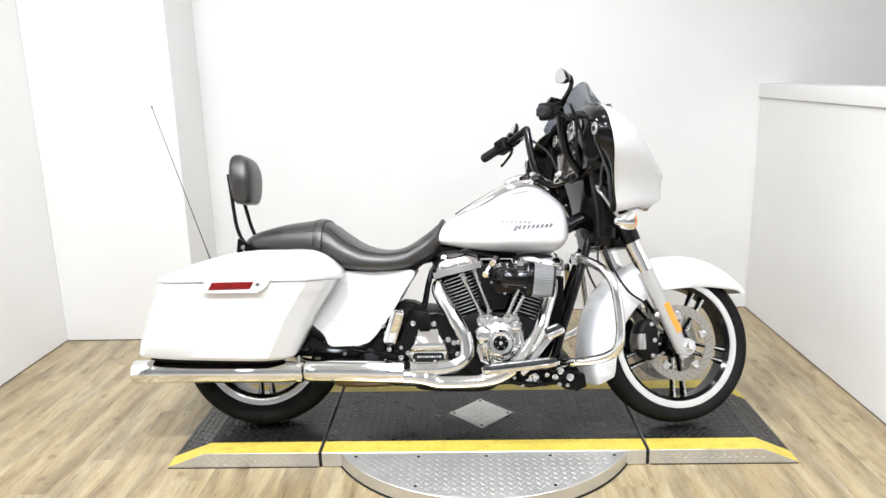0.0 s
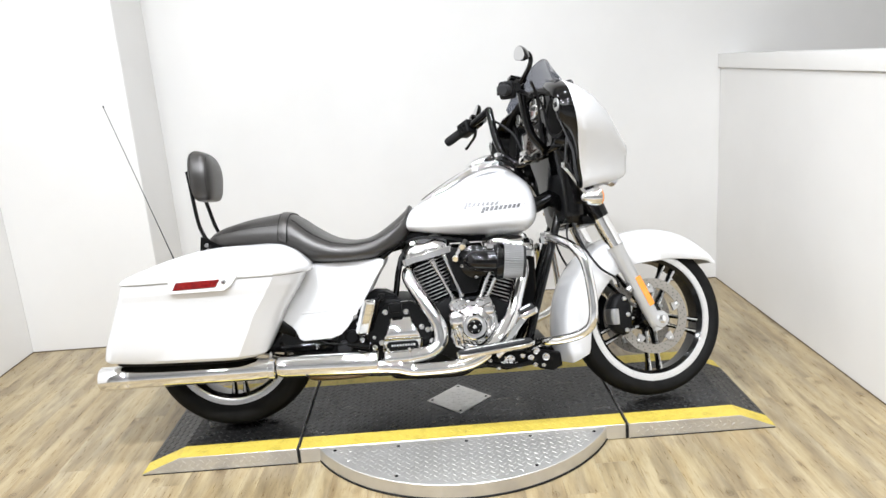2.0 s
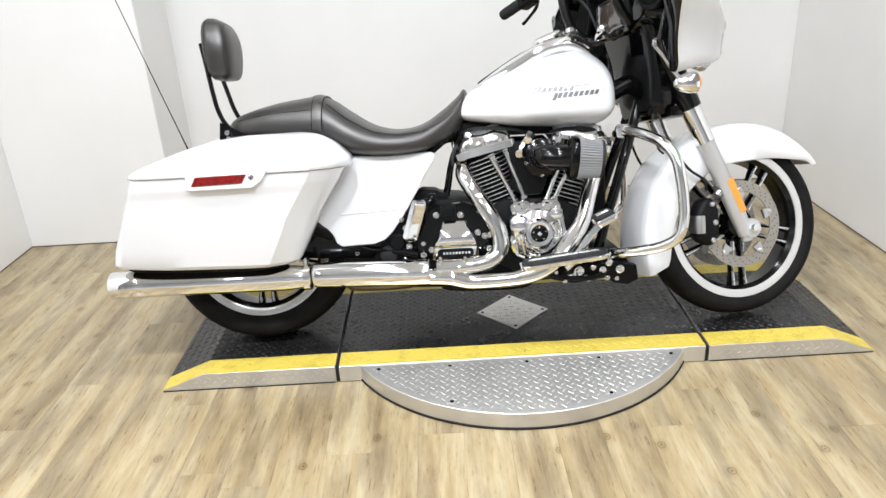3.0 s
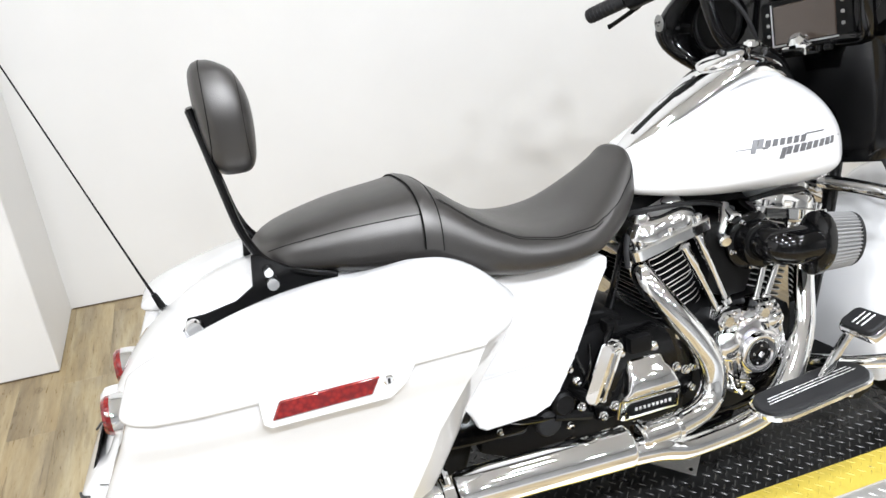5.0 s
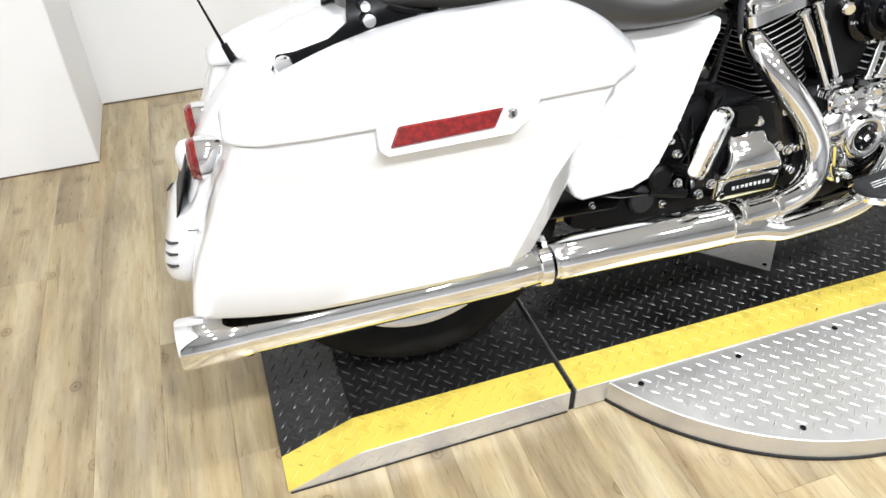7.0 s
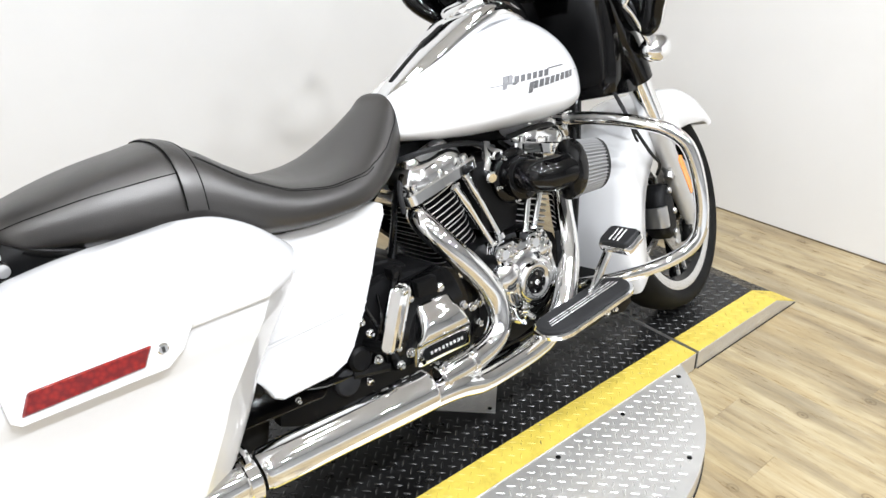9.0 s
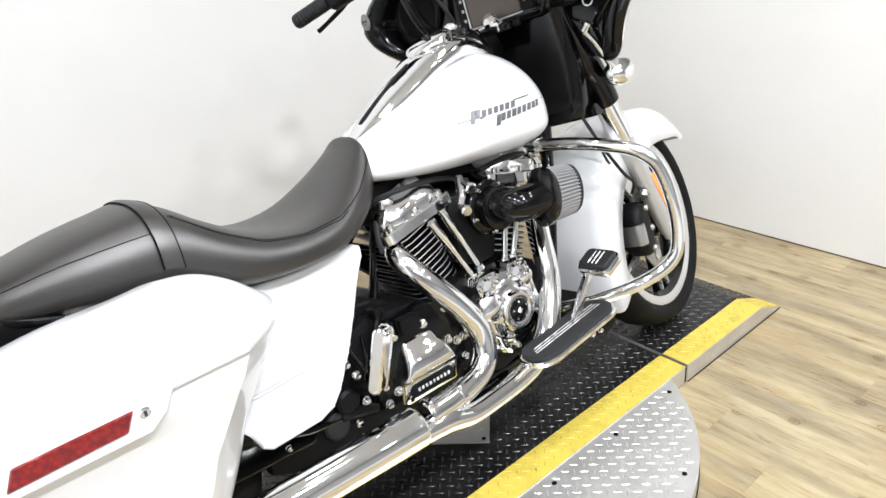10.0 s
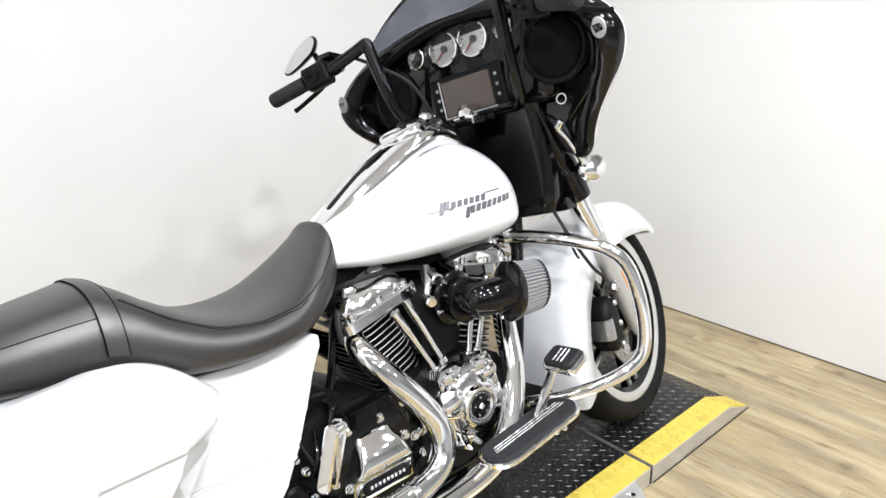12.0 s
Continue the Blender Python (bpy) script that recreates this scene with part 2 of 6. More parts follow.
def slab(outline, y0, y1, r=0.0, segs=2, shear=0.0, z_ref=0.0):
    """A plate from an (x, z) outline between y0 and y1, its edges rounded by r; shear moves y by shear * (z - z_ref)."""
    bm = bmesh.new()
    a = [bm.verts.new((x, y0 + shear * (z - z_ref), z)) for x, z in outline]
    b = [bm.verts.new((x, y1 + shear * (z - z_ref), z)) for x, z in outline]
    n = len(outline)
    bm.faces.new(a)
    bm.faces.new(list(reversed(b)))
    for i in range(n):
        bm.faces.new((a[i], b[i], b[(i + 1) % n], a[(i + 1) % n]))
    bmesh.ops.recalc_face_normals(bm, faces=bm.faces[:])
    return finish(bm, r, segs)


def oval(w, up, dn, n=2.4, k=28):
    """A rounded section in (y, z): half width w, up above and dn below its middle."""
    out = []
    for j in range(k):
        t = 2 * math.pi * j / k
        c, s = math.cos(t), math.sin(t)
        out.append((w * math.copysign(abs(c) ** (2 / n), c), (up if s > 0 else dn) * math.copysign(abs(s) ** (2 / n), s)))
    return out


def rrect(x0, x1, y0, y1, r, k=5):
    """A rounded rectangle, anticlockwise."""
    out = []
    for cx, cy, a in ((x1 - r, y1 - r, 0), (x0 + r, y1 - r, 90), (x0 + r, y0 + r, 180), (x1 - r, y0 + r, 270)):
        for j in range(k + 1):
            t = radians(a + 90 * j / k)
            out.append((cx + r * math.cos(t), cy + r * math.sin(t)))
    return out


def part(name, shape, material, parent=None, label="", sharp=35, m=None):
    """Link a shape as one mesh object."""
    me = bpy.data.meshes.new(name)
    me.from_pydata(shape[0], [], shape[1])
    bm = bmesh.new()
    bm.from_mesh(me)
    bmesh.ops.recalc_face_normals(bm, faces=bm.faces[:])
    bm.to_mesh(me)
    bm.free()
    me.materials.append(material)
    me.shade_smooth()
    me.set_sharp_from_angle(angle=radians(sharp))
    ob = new(name, me)
    if parent:
        ob.parent = parent
    if m:
        ob.matrix_basis = m
    if label:
        tagged(ob, label)
    return ob

# ---- room ----
LEFT, RIGHT, BACK, REAR, TOP = -2.22, 1.67, 1.53, -6.4, 3.0


def wall(name, x0, x1, y0, y1, z0, z1, material=WALL, label="smooth white painted plaster wall"):
    return tagged(part(name, box(x0, x1, y0, y1, z0, z1, 0.004, 1), material), label, "wall", kind="structure")


wall("wall_north", LEFT - 0.12, 5.0, BACK, BACK + 0.12, 0, TOP)
wall("wall_west", LEFT - 0.12, LEFT, -1.6, BACK, 0, TOP)
wall("wall_corner_block", LEFT, -1.475, 1.12, BACK, 0, TOP, label="white boxed-out wall corner")
wall("wall_east_half", RIGHT, RIGHT + 0.12, -1.4, BACK, 0, 1.230, label="half-height white partition wall")
tagged(part("wall_cap", box(RIGHT - 0.015, RIGHT + 0.15, -1.41, BACK, 1.230, 1.305, 0.006), WALL), "white painted capping board on the partition", "wall cap", kind="structure")
wall("wall_east", 4.4, 4.52, REAR, BACK, 0, TOP, HALL, "grey enclosing wall of the hall, mostly out of view")
# walls out of view, added to close the hall and bounce light
wall("wall_west_unseen", -4.62, -4.5, REAR, -1.6, 0, TOP, HALL, "grey enclosing wall of the hall, mostly out of view")
wall("wall_return_unseen", -4.5, LEFT, -1.6, -1.48, 0, TOP, HALL, "unseen grey return wall added to close the hall")
wall("wall_south_unseen", -4.62, 4.52, REAR - 0.12, REAR, 0, TOP, HALL, "grey enclosing wall of the hall, mostly out of view")
# ceiling out of view; its tone also feeds reflections in the chrome
tagged(part("ceiling", box(-4.7, 5.1, REAR - 0.2, BACK + 0.2, TOP, TOP + 0.1), CEIL), "flat white ceiling", "ceiling", kind="structure")
floor = tagged(part("floor", box(-4.7, 5.1, REAR - 0.2, BACK + 0.2, -0.08, -0.006), UNDER), "pale oak vinyl plank floor with dark knots", "floor", kind="structure")

for nm, bx in (("trim_north", (-1.471, RIGHT - 0.001, BACK - 0.0025, BACK - 0.0005)), ("trim_east", (RIGHT - 0.0025, RIGHT - 0.0005, -1.39, BACK - 0.003)), ("trim_corner", (LEFT + 0.001, -1.477, 1.1175, 1.1195)), ("trim_west", (LEFT + 0.0005, LEFT + 0.0025, -1.47, 1.116))):
    tagged(part(nm, box(*bx, -0.004, 0.0045), UNDER), "thin dark dirty joint along the wall's foot", "joint", kind="structure")

# ---- planks of the floor ----
PW = 0.131
EDGE = -2.1                    # the planks end here, in front of the booth; the floor beyond is unseen
plank_mesh = {}
rest = []
x = -4.6
while x < 4.9:
    y = EDGE - random.random() * 1.1
    while y < BACK + 0.15:
        ln = 1.22
        y1 = min(y + ln, BACK + 0.18)
        y0 = max(y, EDGE)
        if y1 - y0 > 0.03:
            if -2.6 < x < 2.1 and y1 > -2.1:
                if (round(y1 - y0, 3)) not in plank_mesh:
                    h = (y1 - y0) / 2
                    v, f = box(0.0001, PW - 0.0001, -h + 0.0001, h - 0.0001, -0.006, 0, 0.0004, 1)
                    me = bpy.data.meshes.new("plank")
                    me.from_pydata(v, [], f)
                    me.materials.append(WOOD)
                    plank_mesh[round(y1 - y0, 3)] = me
                ob = new("plank", plank_mesh[round(y1 - y0, 3)])
                ob.parent = floor
                ob.location = (x, (y0 + y1) / 2, 0)
            else:
                rest.append(box(x + 0.0006, x + PW - 0.0006, y0 + 0.0006, y1 - 0.0006, -0.006, 0))
        y += ln
    x += PW
tagged(part("far_planks", merge(*rest), WOOD, floor), kind="stuff")
# unseen slab added beyond the planks as a pale reflector
tagged(part("floor_unseen", box(-4.7, 5.1, REAR - 0.2, EDGE - 0.002, -0.006, 0), SLAB), "unseen pale grey floor added for the chrome to reflect", "floor", kind="structure")

# ---- turntable platform ----
H = 0.062
PX, PY, PHALF = 0.06, 0.054, 0.302
XL, XR = -0.540, 0.658
platform = tagged(new("motorcycle_turntable_platform"), "low diamond-plate motorcycle turntable platform with yellow edges, on the floor", "platform")
platform.location = (PX, PY, 0)
TOP_T = H - 0.0025


def lozenges(test, step, length, width, height, z, angle0=0.0):
    """Raised bars in the alternating pattern of tread plate, wherever test(x, y) holds."""
    vs, fs = [], []
    n = int(1.5 / step)
    ca, sa = math.cos(angle0), math.sin(angle0)
    cells = ((i, j, lean) for i in range(-n, n + 1) for j in range(-n, n + 1) for lean in (-1, 1))
    for i, j, lean in cells:
        gx, gy = (i + 0.25 * lean) * step, (j + 0.25 * lean) * step
        cx, cy = gx * ca - gy * sa, gx * sa + gy * ca
        if not test(cx, cy):
            continue
        a = angle0 + lean * math.pi / 4
        c, s = math.cos(a), math.sin(a)
        k = len(vs)
        for u, w, h in ((-0.5, 0, 0), (-0.2, -0.5, 0), (0.2, -0.5, 0), (0.5, 0, 0), (0.2, 0.5, 0), (-0.2, 0.5, 0), (-0.28, 0, 1), (0.28, 0, 1)):
            px, py = u * length * c - w * width * s, u * length * s + w * width * c
            zl = z(cx + px) if callable(z) else z
            vs.append((cx + px, cy + py, zl - 0.0004 + h * height))
        fs += [(k, k + 1, k + 6), (k + 1, k + 2, k + 7, k + 6), (k + 2, k + 3, k + 7), (k + 3, k + 4, k + 7), (k + 4, k + 5, k + 6, k + 7), (k + 5, k, k + 6)]
    return vs, fs


LOW, FOOT = {-1: 1.030, 1: 1.012}, {-1: 1.174, 1: 1.144}     # start and foot of the end ramps, from the platform's middle
YB = 0.082                     # yellow border


def ramp_z(x):
    a, end = abs(x), 1 if x > 0 else -1
    return TOP_T if a < LOW[end] else max(0.004, 0.004 + (TOP_T - 0.004) * (FOOT[end] - a) / (FOOT[end] - LOW[end]))


STEP = 0.0315


def ramp_plate(sign, x_gap):
    """One end plate with its sloping end."""
    xs = [x_gap, sign * LOW[sign], sign * FOOT[sign]]
    outline = [(xs[0], 0.001), (xs[0], TOP_T), (xs[1], TOP_T), (xs[2], 0.004), (xs[2], 0.001)]
    body = part("end_plate", slab(outline, -PHALF, PHALF, 0.0015, 1), STEEL, platform, "tread plate end ramp with bare steel sides")
    lo, hi = sorted((xs[0], xs[2]))
    strip, strip2, skin = [], [], []
    seq = sorted(xs)
    for a, b in zip(seq[:-1], seq[1:]):
        za, zb = ramp_z(a) + 0.0008, ramp_z(b) + 0.0008
        for y0, y1, out in ((-PHALF + 0.001, -PHALF + YB, strip), (PHALF - YB, PHALF - 0.001, strip2), (-PHALF + YB, PHALF - YB, skin)):
            out.append(([(a, y0, za), (b, y0, zb), (b, y1, zb), (a, y1, za), (a, y0, za - 0.001), (b, y0, zb - 0.001), (b, y1, zb - 0.001), (a, y1, za - 0.001)],
                        [(0, 1, 2, 3), (4, 7, 6, 5), (0, 4, 5, 1), (2, 6, 7, 3)]))
    part("black_paint", merge(*skin), TREAD, body)
    part("yellow_border", merge(*strip), YELLOW, body)
    part("yellow_border", merge(*strip2), YELLOW, body)
    inside = lambda x, y: lo + 0.012 < x < hi - 0.008 and abs(y) < PHALF - 0.012
    black = lambda x, y: inside(x, y) and abs(y) < PHALF - YB
    yellow = lambda x, y: inside(x, y) and abs(y) >= PHALF - YB
    zf = lambda x: ramp_z(x) + 0.0008
    tagged(part("tread_pattern", lozenges(black, STEP, 0.0245, 0.0058, 0.0022, zf), BAR_GLINT, body), kind="stuff")
    tagged(part("yellow_tread_pattern", lozenges(yellow, STEP, 0.0245, 0.0058, 0.0017, zf), YELLOW_WORN, body), kind="stuff")
    v, f = lozenges(lambda x, y: lo + 0.02 < x < hi - 0.02 and -0.01 < y < 0.03, STEP, 0.0225, 0.0055, 0.0015, 0)
    side = [(x, -PHALF - z, 0.0175 + y) for x, y, z in v]
    keep = [q for q in f if all(0.004 < side[i][2] < ramp_z(side[i][0]) - 0.004 for i in q)]
    tagged(part("side_tread_pattern", (side, keep), STEEL, body), kind="stuff")
    part("floor_joint", box(lo + 0.004, hi - 0.004, -PHALF - 0.0018, -PHALF + 0.004, 0.0004, 0.0034), GAP, body)
    return body


ramp_plate(-1, XL - PX - 0.006)
ramp_plate(1, XR - PX + 0.006)
mid0, mid1 = XL - PX + 0.006, XR - PX - 0.006
centre = part("centre_plate", box(mid0, mid1, -PHALF, PHALF, 0.002, TOP_T, 0.0015, 1), STEEL, platform, "black tread plate in the middle")
part("black_paint", box(mid0 + 0.001, mid1 - 0.001, -PHALF + YB, PHALF - YB, TOP_T - 0.0005, TOP_T + 0.0008), TREAD, centre)
for sy in (-1, 1):
    a, b = sorted((sy * (PHALF - 0.001), sy * (PHALF - YB)))
    part("yellow_border", box(mid0 + 0.001, mid1 - 0.001, a, b, TOP_T - 0.0005, TOP_T + 0.0008), YELLOW, centre)
DIA = 0.128
in_mid = lambda x, y: mid0 + 0.012 < x < mid1 - 0.012 and abs(y) < PHALF - 0.012
tagged(part("tread_pattern", lozenges(lambda x, y: in_mid(x, y) and abs(y) < PHALF - YB and abs(x) + abs(y) > DIA + 0.02, STEP, 0.0245, 0.0058, 0.0022, TOP_T + 0.0008), BAR_GLINT, centre), kind="stuff")
tagged(part("yellow_tread_pattern", lozenges(lambda x, y: in_mid(x, y) and abs(y) >= PHALF - YB, STEP, 0.0245, 0.0058, 0.0017, TOP_T + 0.0008), YELLOW_WORN, centre), kind="stuff")
dia = part("diamond_insert", ([(-DIA, 0, TOP_T + 0.004), (0, -DIA, TOP_T + 0.004), (DIA, 0, TOP_T + 0.004), (0, DIA, TOP_T + 0.004), (-DIA, 0, TOP_T - 0.001), (0, -DIA, TOP_T - 0.001), (DIA, 0, TOP_T - 0.001), (0, DIA, TOP_T - 0.001)],
                              [(0, 1, 2, 3), (0, 4, 5, 1), (1, 5, 6, 2), (2, 6, 7, 3), (3, 7, 4, 0)]), STEEL, platform, "bare steel diamond-shaped tread insert")
tagged(part("tread_pattern", lozenges(lambda x, y: abs(x) + abs(y) < DIA - 0.016, STEP, 0.0245, 0.0058, 0.0016, TOP_T + 0.004, math.pi / 4), STEEL, dia), kind="stuff")
for a in range(4):
    part("bolt", lathe([(0.0055, 0), (0.0055, 0.001), (0.004, 0.002)], 12, pose((DIA - 0.02) * math.cos(a * math.pi / 2), (DIA - 0.02) * math.sin(a * math.pi / 2), TOP_T + 0.004)), BLACK, dia)
RD = 0.603
half = [[(r * math.cos(math.pi * (1 + j / 96)), min(r * math.sin(math.pi * (1 + j / 96)), -PHALF + 0.02), h) for j in range(97)] for r, h in ((RD - 0.002, 0.0015), (RD, 0.004), (RD, TOP_T - 0.006), (RD - 0.002, TOP_T - 0.004))]
disc = part("turntable_disc", loft(half), STEEL, platform, "round bare steel tread plate base")
tagged(part("tread_pattern", lozenges(lambda x, y: x * x + y * y < (RD - 0.02) ** 2 and y < -PHALF - 0.012, STEP, 0.0245, 0.0056, 0.0015, TOP_T - 0.004), STEEL, disc), kind="stuff")
part("foot_strip", loft([[(r * math.cos(math.pi * (1 + j / 96)), min(r * math.sin(math.pi * (1 + j / 96)), -PHALF + 0.02), h) for j in range(97)] for r, h in ((RD + 0.003, 0.0005), (RD + 0.003, 0.006), (RD + 0.0005, 0.0075))]), GAP, disc, "thin dark strip along the disc's foot")
for bx, by in ((0.01, -0.33), (-0.235, -0.33), (-0.463, -0.327), (-0.235, -0.524), (0.24, -0.33), (0.47, -0.33), (0.235, -0.524)):
    part("bolt", lathe([(0.0062, 0), (0.0062, 0.0012), (0.0035, 0.0022)], 14, pose(bx, by, TOP_T - 0.004)), BLACK, disc)
# near-black strips stand for the shade down in the open plate gaps
for gx in (XL - PX, XR - PX):
    part("hinge_gap", box(gx - 0.0055, gx + 0.0055, -PHALF + 0.003, PHALF - 0.003, 0.001, TOP_T - 0.010), GAP, platform, "dark strip laid in the gap between the plates for its shade")

# ---- motorcycle: x forward, y to its left, z up from the tyre contact, leaning on its side stand ----
bike = tagged(new("touring_motorcycle"), "white touring motorcycle with chrome engine, leaning on the black platform", "motorcycle")
bike.location, bike.rotation_euler = (0, 0, H + 0.002), (radians(-12.0), 0, 0)
AX = Vector((-math.sin(radians(26)), 0, math.cos(radians(26))))
HEAD = Vector((0.829, 0, 0.32))
STEER = Matrix.Translation(HEAD) @ Matrix.Rotation(radians(14.0), 4, AX) @ Matrix.Translation(-HEAD)
TURN = Matrix.Translation(HEAD) @ Matrix.Rotation(radians(14.0), 4, AX) @ Matrix.Translation(-HEAD)
TIP = Matrix.Rotation(radians(-3.0), 4, "X")       # the wheels stand a little less upright than the body
FRONT_WHEEL = STEER.inverted() @ TURN @ Matrix.Translation((-0.0175, -0.040, 0)) @ TIP
REAR_WHEEL = Matrix.Translation((0.0225, -0.030, 0)) @ TIP
Y_AXIS = Matrix.Rotation(radians(90), 4, "X")      # turns a lathe's z axis to -y


def bpart(name, shape, material, parent=None, label="", sharp=35, steer=False):
    if steer:
        shape = moved(shape, STEER)
    return part(name, shape, material, parent or bike, label, sharp)


def wheel_at(x, z):
    return Matrix.Translation((x, 0, z)) @ Y_AXIS


def tyre_profile(r, w, rim_r):
    """Closed section of a tyre of outer radius r and width w."""
    h = r - rim_r
    pts = [(rim_r, -w * 0.36), (rim_r + h * 0.25, -w * 0.47), (rim_r + h * 0.5, -w * 0.5), (rim_r + h * 0.74, -w * 0.45), (rim_r + h * 0.9, -w * 0.3), (r - h * 0.02, -w * 0.12), (r, 0)]
    return pts + [(a, -b) for a, b in reversed(pts[:-1])] + [(rim_r - 0.006, w * 0.3), (rim_r - 0.006, -w * 0.3)]


def rim_profile(ro, w):
    return [(ro + 0.004, -w / 2), (ro + 0.004, -w / 2 + 0.006), (ro - 0.012, -w / 2 + 0.012), (ro - 0.02, -w * 0.2), (ro - 0.02, w * 0.2), (ro - 0.012, w / 2 - 0.012), (ro + 0.004, w / 2 - 0.006), (ro + 0.004, w / 2),
            (ro - 0.016, w / 2), (ro - 0.034, w * 0.34), (ro - 0.036, 0), (ro - 0.034, -w * 0.34), (ro - 0.016, -w / 2)]


def spoke(a, r0, r1, w, y, lean, m):
    """One blade of a cast wheel from hub to rim."""
    c, s = math.cos(a), math.sin(a)
    c1, s1 = math.cos(a + lean), math.sin(a + lean)
    p0, p1 = Vector((r0 * c, r0 * s, y)), Vector((r1 * c1, r1 * s1, y * 0.6))
    d = (p1 - p0).normalized()
    side = d.cross(Vector((0, 0, 1)))
    rings = []
    for t, ww, hh in ((0, 1.25, 1.3), (0.3, 0.95, 1.0), (0.7, 0.85, 0.95), (1, 1.5, 1.2)):
        o = p0.lerp(p1, t)
        rings.append([tuple(o + side * (w * ww * u) + Vector((0, 0, 0.012 * hh * v))) for u, v in ((-0.5, -0.6), (0.5, -0.6), (0.5, 0.6), (0.3, 1), (-0.3, 1), (-0.5, 0.6))])
    return moved(loft(rings), m)


def make_wheel(name, x, r, w, rim_r, rim_w, steer, pairs, phase):
    m = (FRONT_WHEEL if steer else REAR_WHEEL) @ wheel_at(x, r - (0.006 if steer else 0))
    rim = bpart(name, ring(rim_profile(rim_r, rim_w), 72, m), GLOSS, None, "black cast wheel with machined rim edge", 30, steer)
    bpart("tyre", ring(tyre_profile(r, w, rim_r), 80, m), RUBBER, rim, "black road tyre", 40, steer)
    for sy in (1, -1):
        e = sy * (rim_w / 2)
        bpart("rim_edge", ring([(rim_r + 0.0045, e + sy * 0.0006), (rim_r - 0.015, e + sy * 0.0006), (rim_r - 0.021, e * 0.95 + sy * 0.001), (rim_r - 0.021, e * 0.93), (rim_r - 0.014, e * 0.97), (rim_r + 0.003, e * 0.97)], 72, m), RIM, rim, "", 30, steer)
    for k in range(pairs):
        for d in (-1, 1):
            a = phase + k * 2 * math.pi / pairs
            bpart("spoke", spoke(a + d * 0.30, 0.05, rim_r - 0.028, 0.015, 0.014, -d * 0.19, m), GLOSS, rim, "", 30, steer)
            bpart("spoke_face", spoke(a + d * 0.30, 0.062, rim_r - 0.034, 0.0055, 0.0265, -d * 0.19, m), ALLOY, rim, "", 30, steer)
    bpart("hub", lathe([(0.03, -0.07), (0.045, -0.06), (0.055, -0.03), (0.058, 0), (0.055, 0.03), (0.045, 0.06), (0.03, 0.07)], 32, m), GLOSS, rim, "", 30, steer)
    return rim


rear_wheel = make_wheel("rear_wheel", -0.8125, 0.32, 0.178, 0.232, 0.135, False, 5, -0.30)
front_wheel = make_wheel("front_wheel", 0.8125, 0.304, 0.120, 0.243, 0.096, True, 5, -0.28)


def brake_disc(x, y, steer):
    m = FRONT_WHEEL @ Matrix.Translation((x, y, 0.296)) @ Y_AXIS
    d = bpart("brake_disc", ring([(0.143, -0.0025), (0.143, 0.0025), (0.108, 0.0025), (0.108, -0.0025)], 72, m), DISC, front_wheel if steer else rear_wheel, "drilled steel brake disc", 30, steer)
    holes = []
    for k in range(30):
        for rr, off in ((0.117, 0), (0.126, 0.07), (0.135, 0.14)):
            a = 2 * math.pi * k / 30 + off
            holes.append(lathe([(0.0022, -0.0028), (0.0022, 0.0028)], 8, m @ pose(rr * math.cos(a), rr * math.sin(a), 0)))
    bpart("drillings", merge(*holes), INK, front_wheel if steer else rear_wheel, "", 30, steer)
    for k in range(5):
        a = 2 * math.pi * k / 5 + 0.3
        tab = loft([[(0.088, -0.016, -0.004), (0.088, 0.016, -0.004), (0.088, 0.016, 0.006), (0.088, -0.016, 0.006)], [(0.114, -0.011, -0.004), (0.114, 0.011, -0.004), (0.114, 0.011, 0.005), (0.114, -0.011, 0.005)]])
        mount = merge(moved(tab, m @ Matrix.Rotation(a, 4, "Z")), lathe([(0.0085, -0.006), (0.0085, 0.006), (0.006, 0.008)], 14, m @ pose(0.113 * math.cos(a), 0.113 * math.sin(a), 0)))
        bpart("disc_mount", mount, SATIN, front_wheel if steer else rear_wheel, "", 30, steer)
    return d


brake_disc(0.8125, -0.064, True)
brake_disc(0.8125, 0.062, True)


# ---- body ----
def body(stations, n=2.4, k=32, sub=4, z_mid=0.45):
    """A rounded body from (x, top, bottom, half width) stations."""
    rings = []
    for x, zt, zb, w in spline(stations, sub):
        zm = zb + z_mid * (zt - zb)
        rings.append([(x, y, zm + z) for y, z in oval(max(w, 0.004), max(zt - zm, 0.003), max(zm - zb, 0.003), n, k)])
    return loft(rings)


TANK = [(-0.118, 0.738, 0.712, 0.03), (-0.108, 0.755, 0.705, 0.072), (-0.085, 0.772, 0.696, 0.105), (-0.03, 0.803, 0.684, 0.142), (0.06, 0.845, 0.670, 0.175), (0.16, 0.882, 0.661, 0.192), (0.25, 0.902, 0.656, 0.196),
        (0.31, 0.899, 0.656, 0.193), (0.358, 0.872, 0.664, 0.178), (0.388, 0.835, 0.688, 0.148), (0.404, 0.775, 0.722, 0.085)]
TN, TM = 2.3, 0.27


def tank_section(x):
    st = np.array(TANK)
    return (float(np.interp(x, st[:, 0], st[:, c])) for c in (1, 2, 3))


tank = bpart("fuel_tank", body(TANK, TN, 48, 5, TM), WHITE, None, "glossy white teardrop fuel tank")
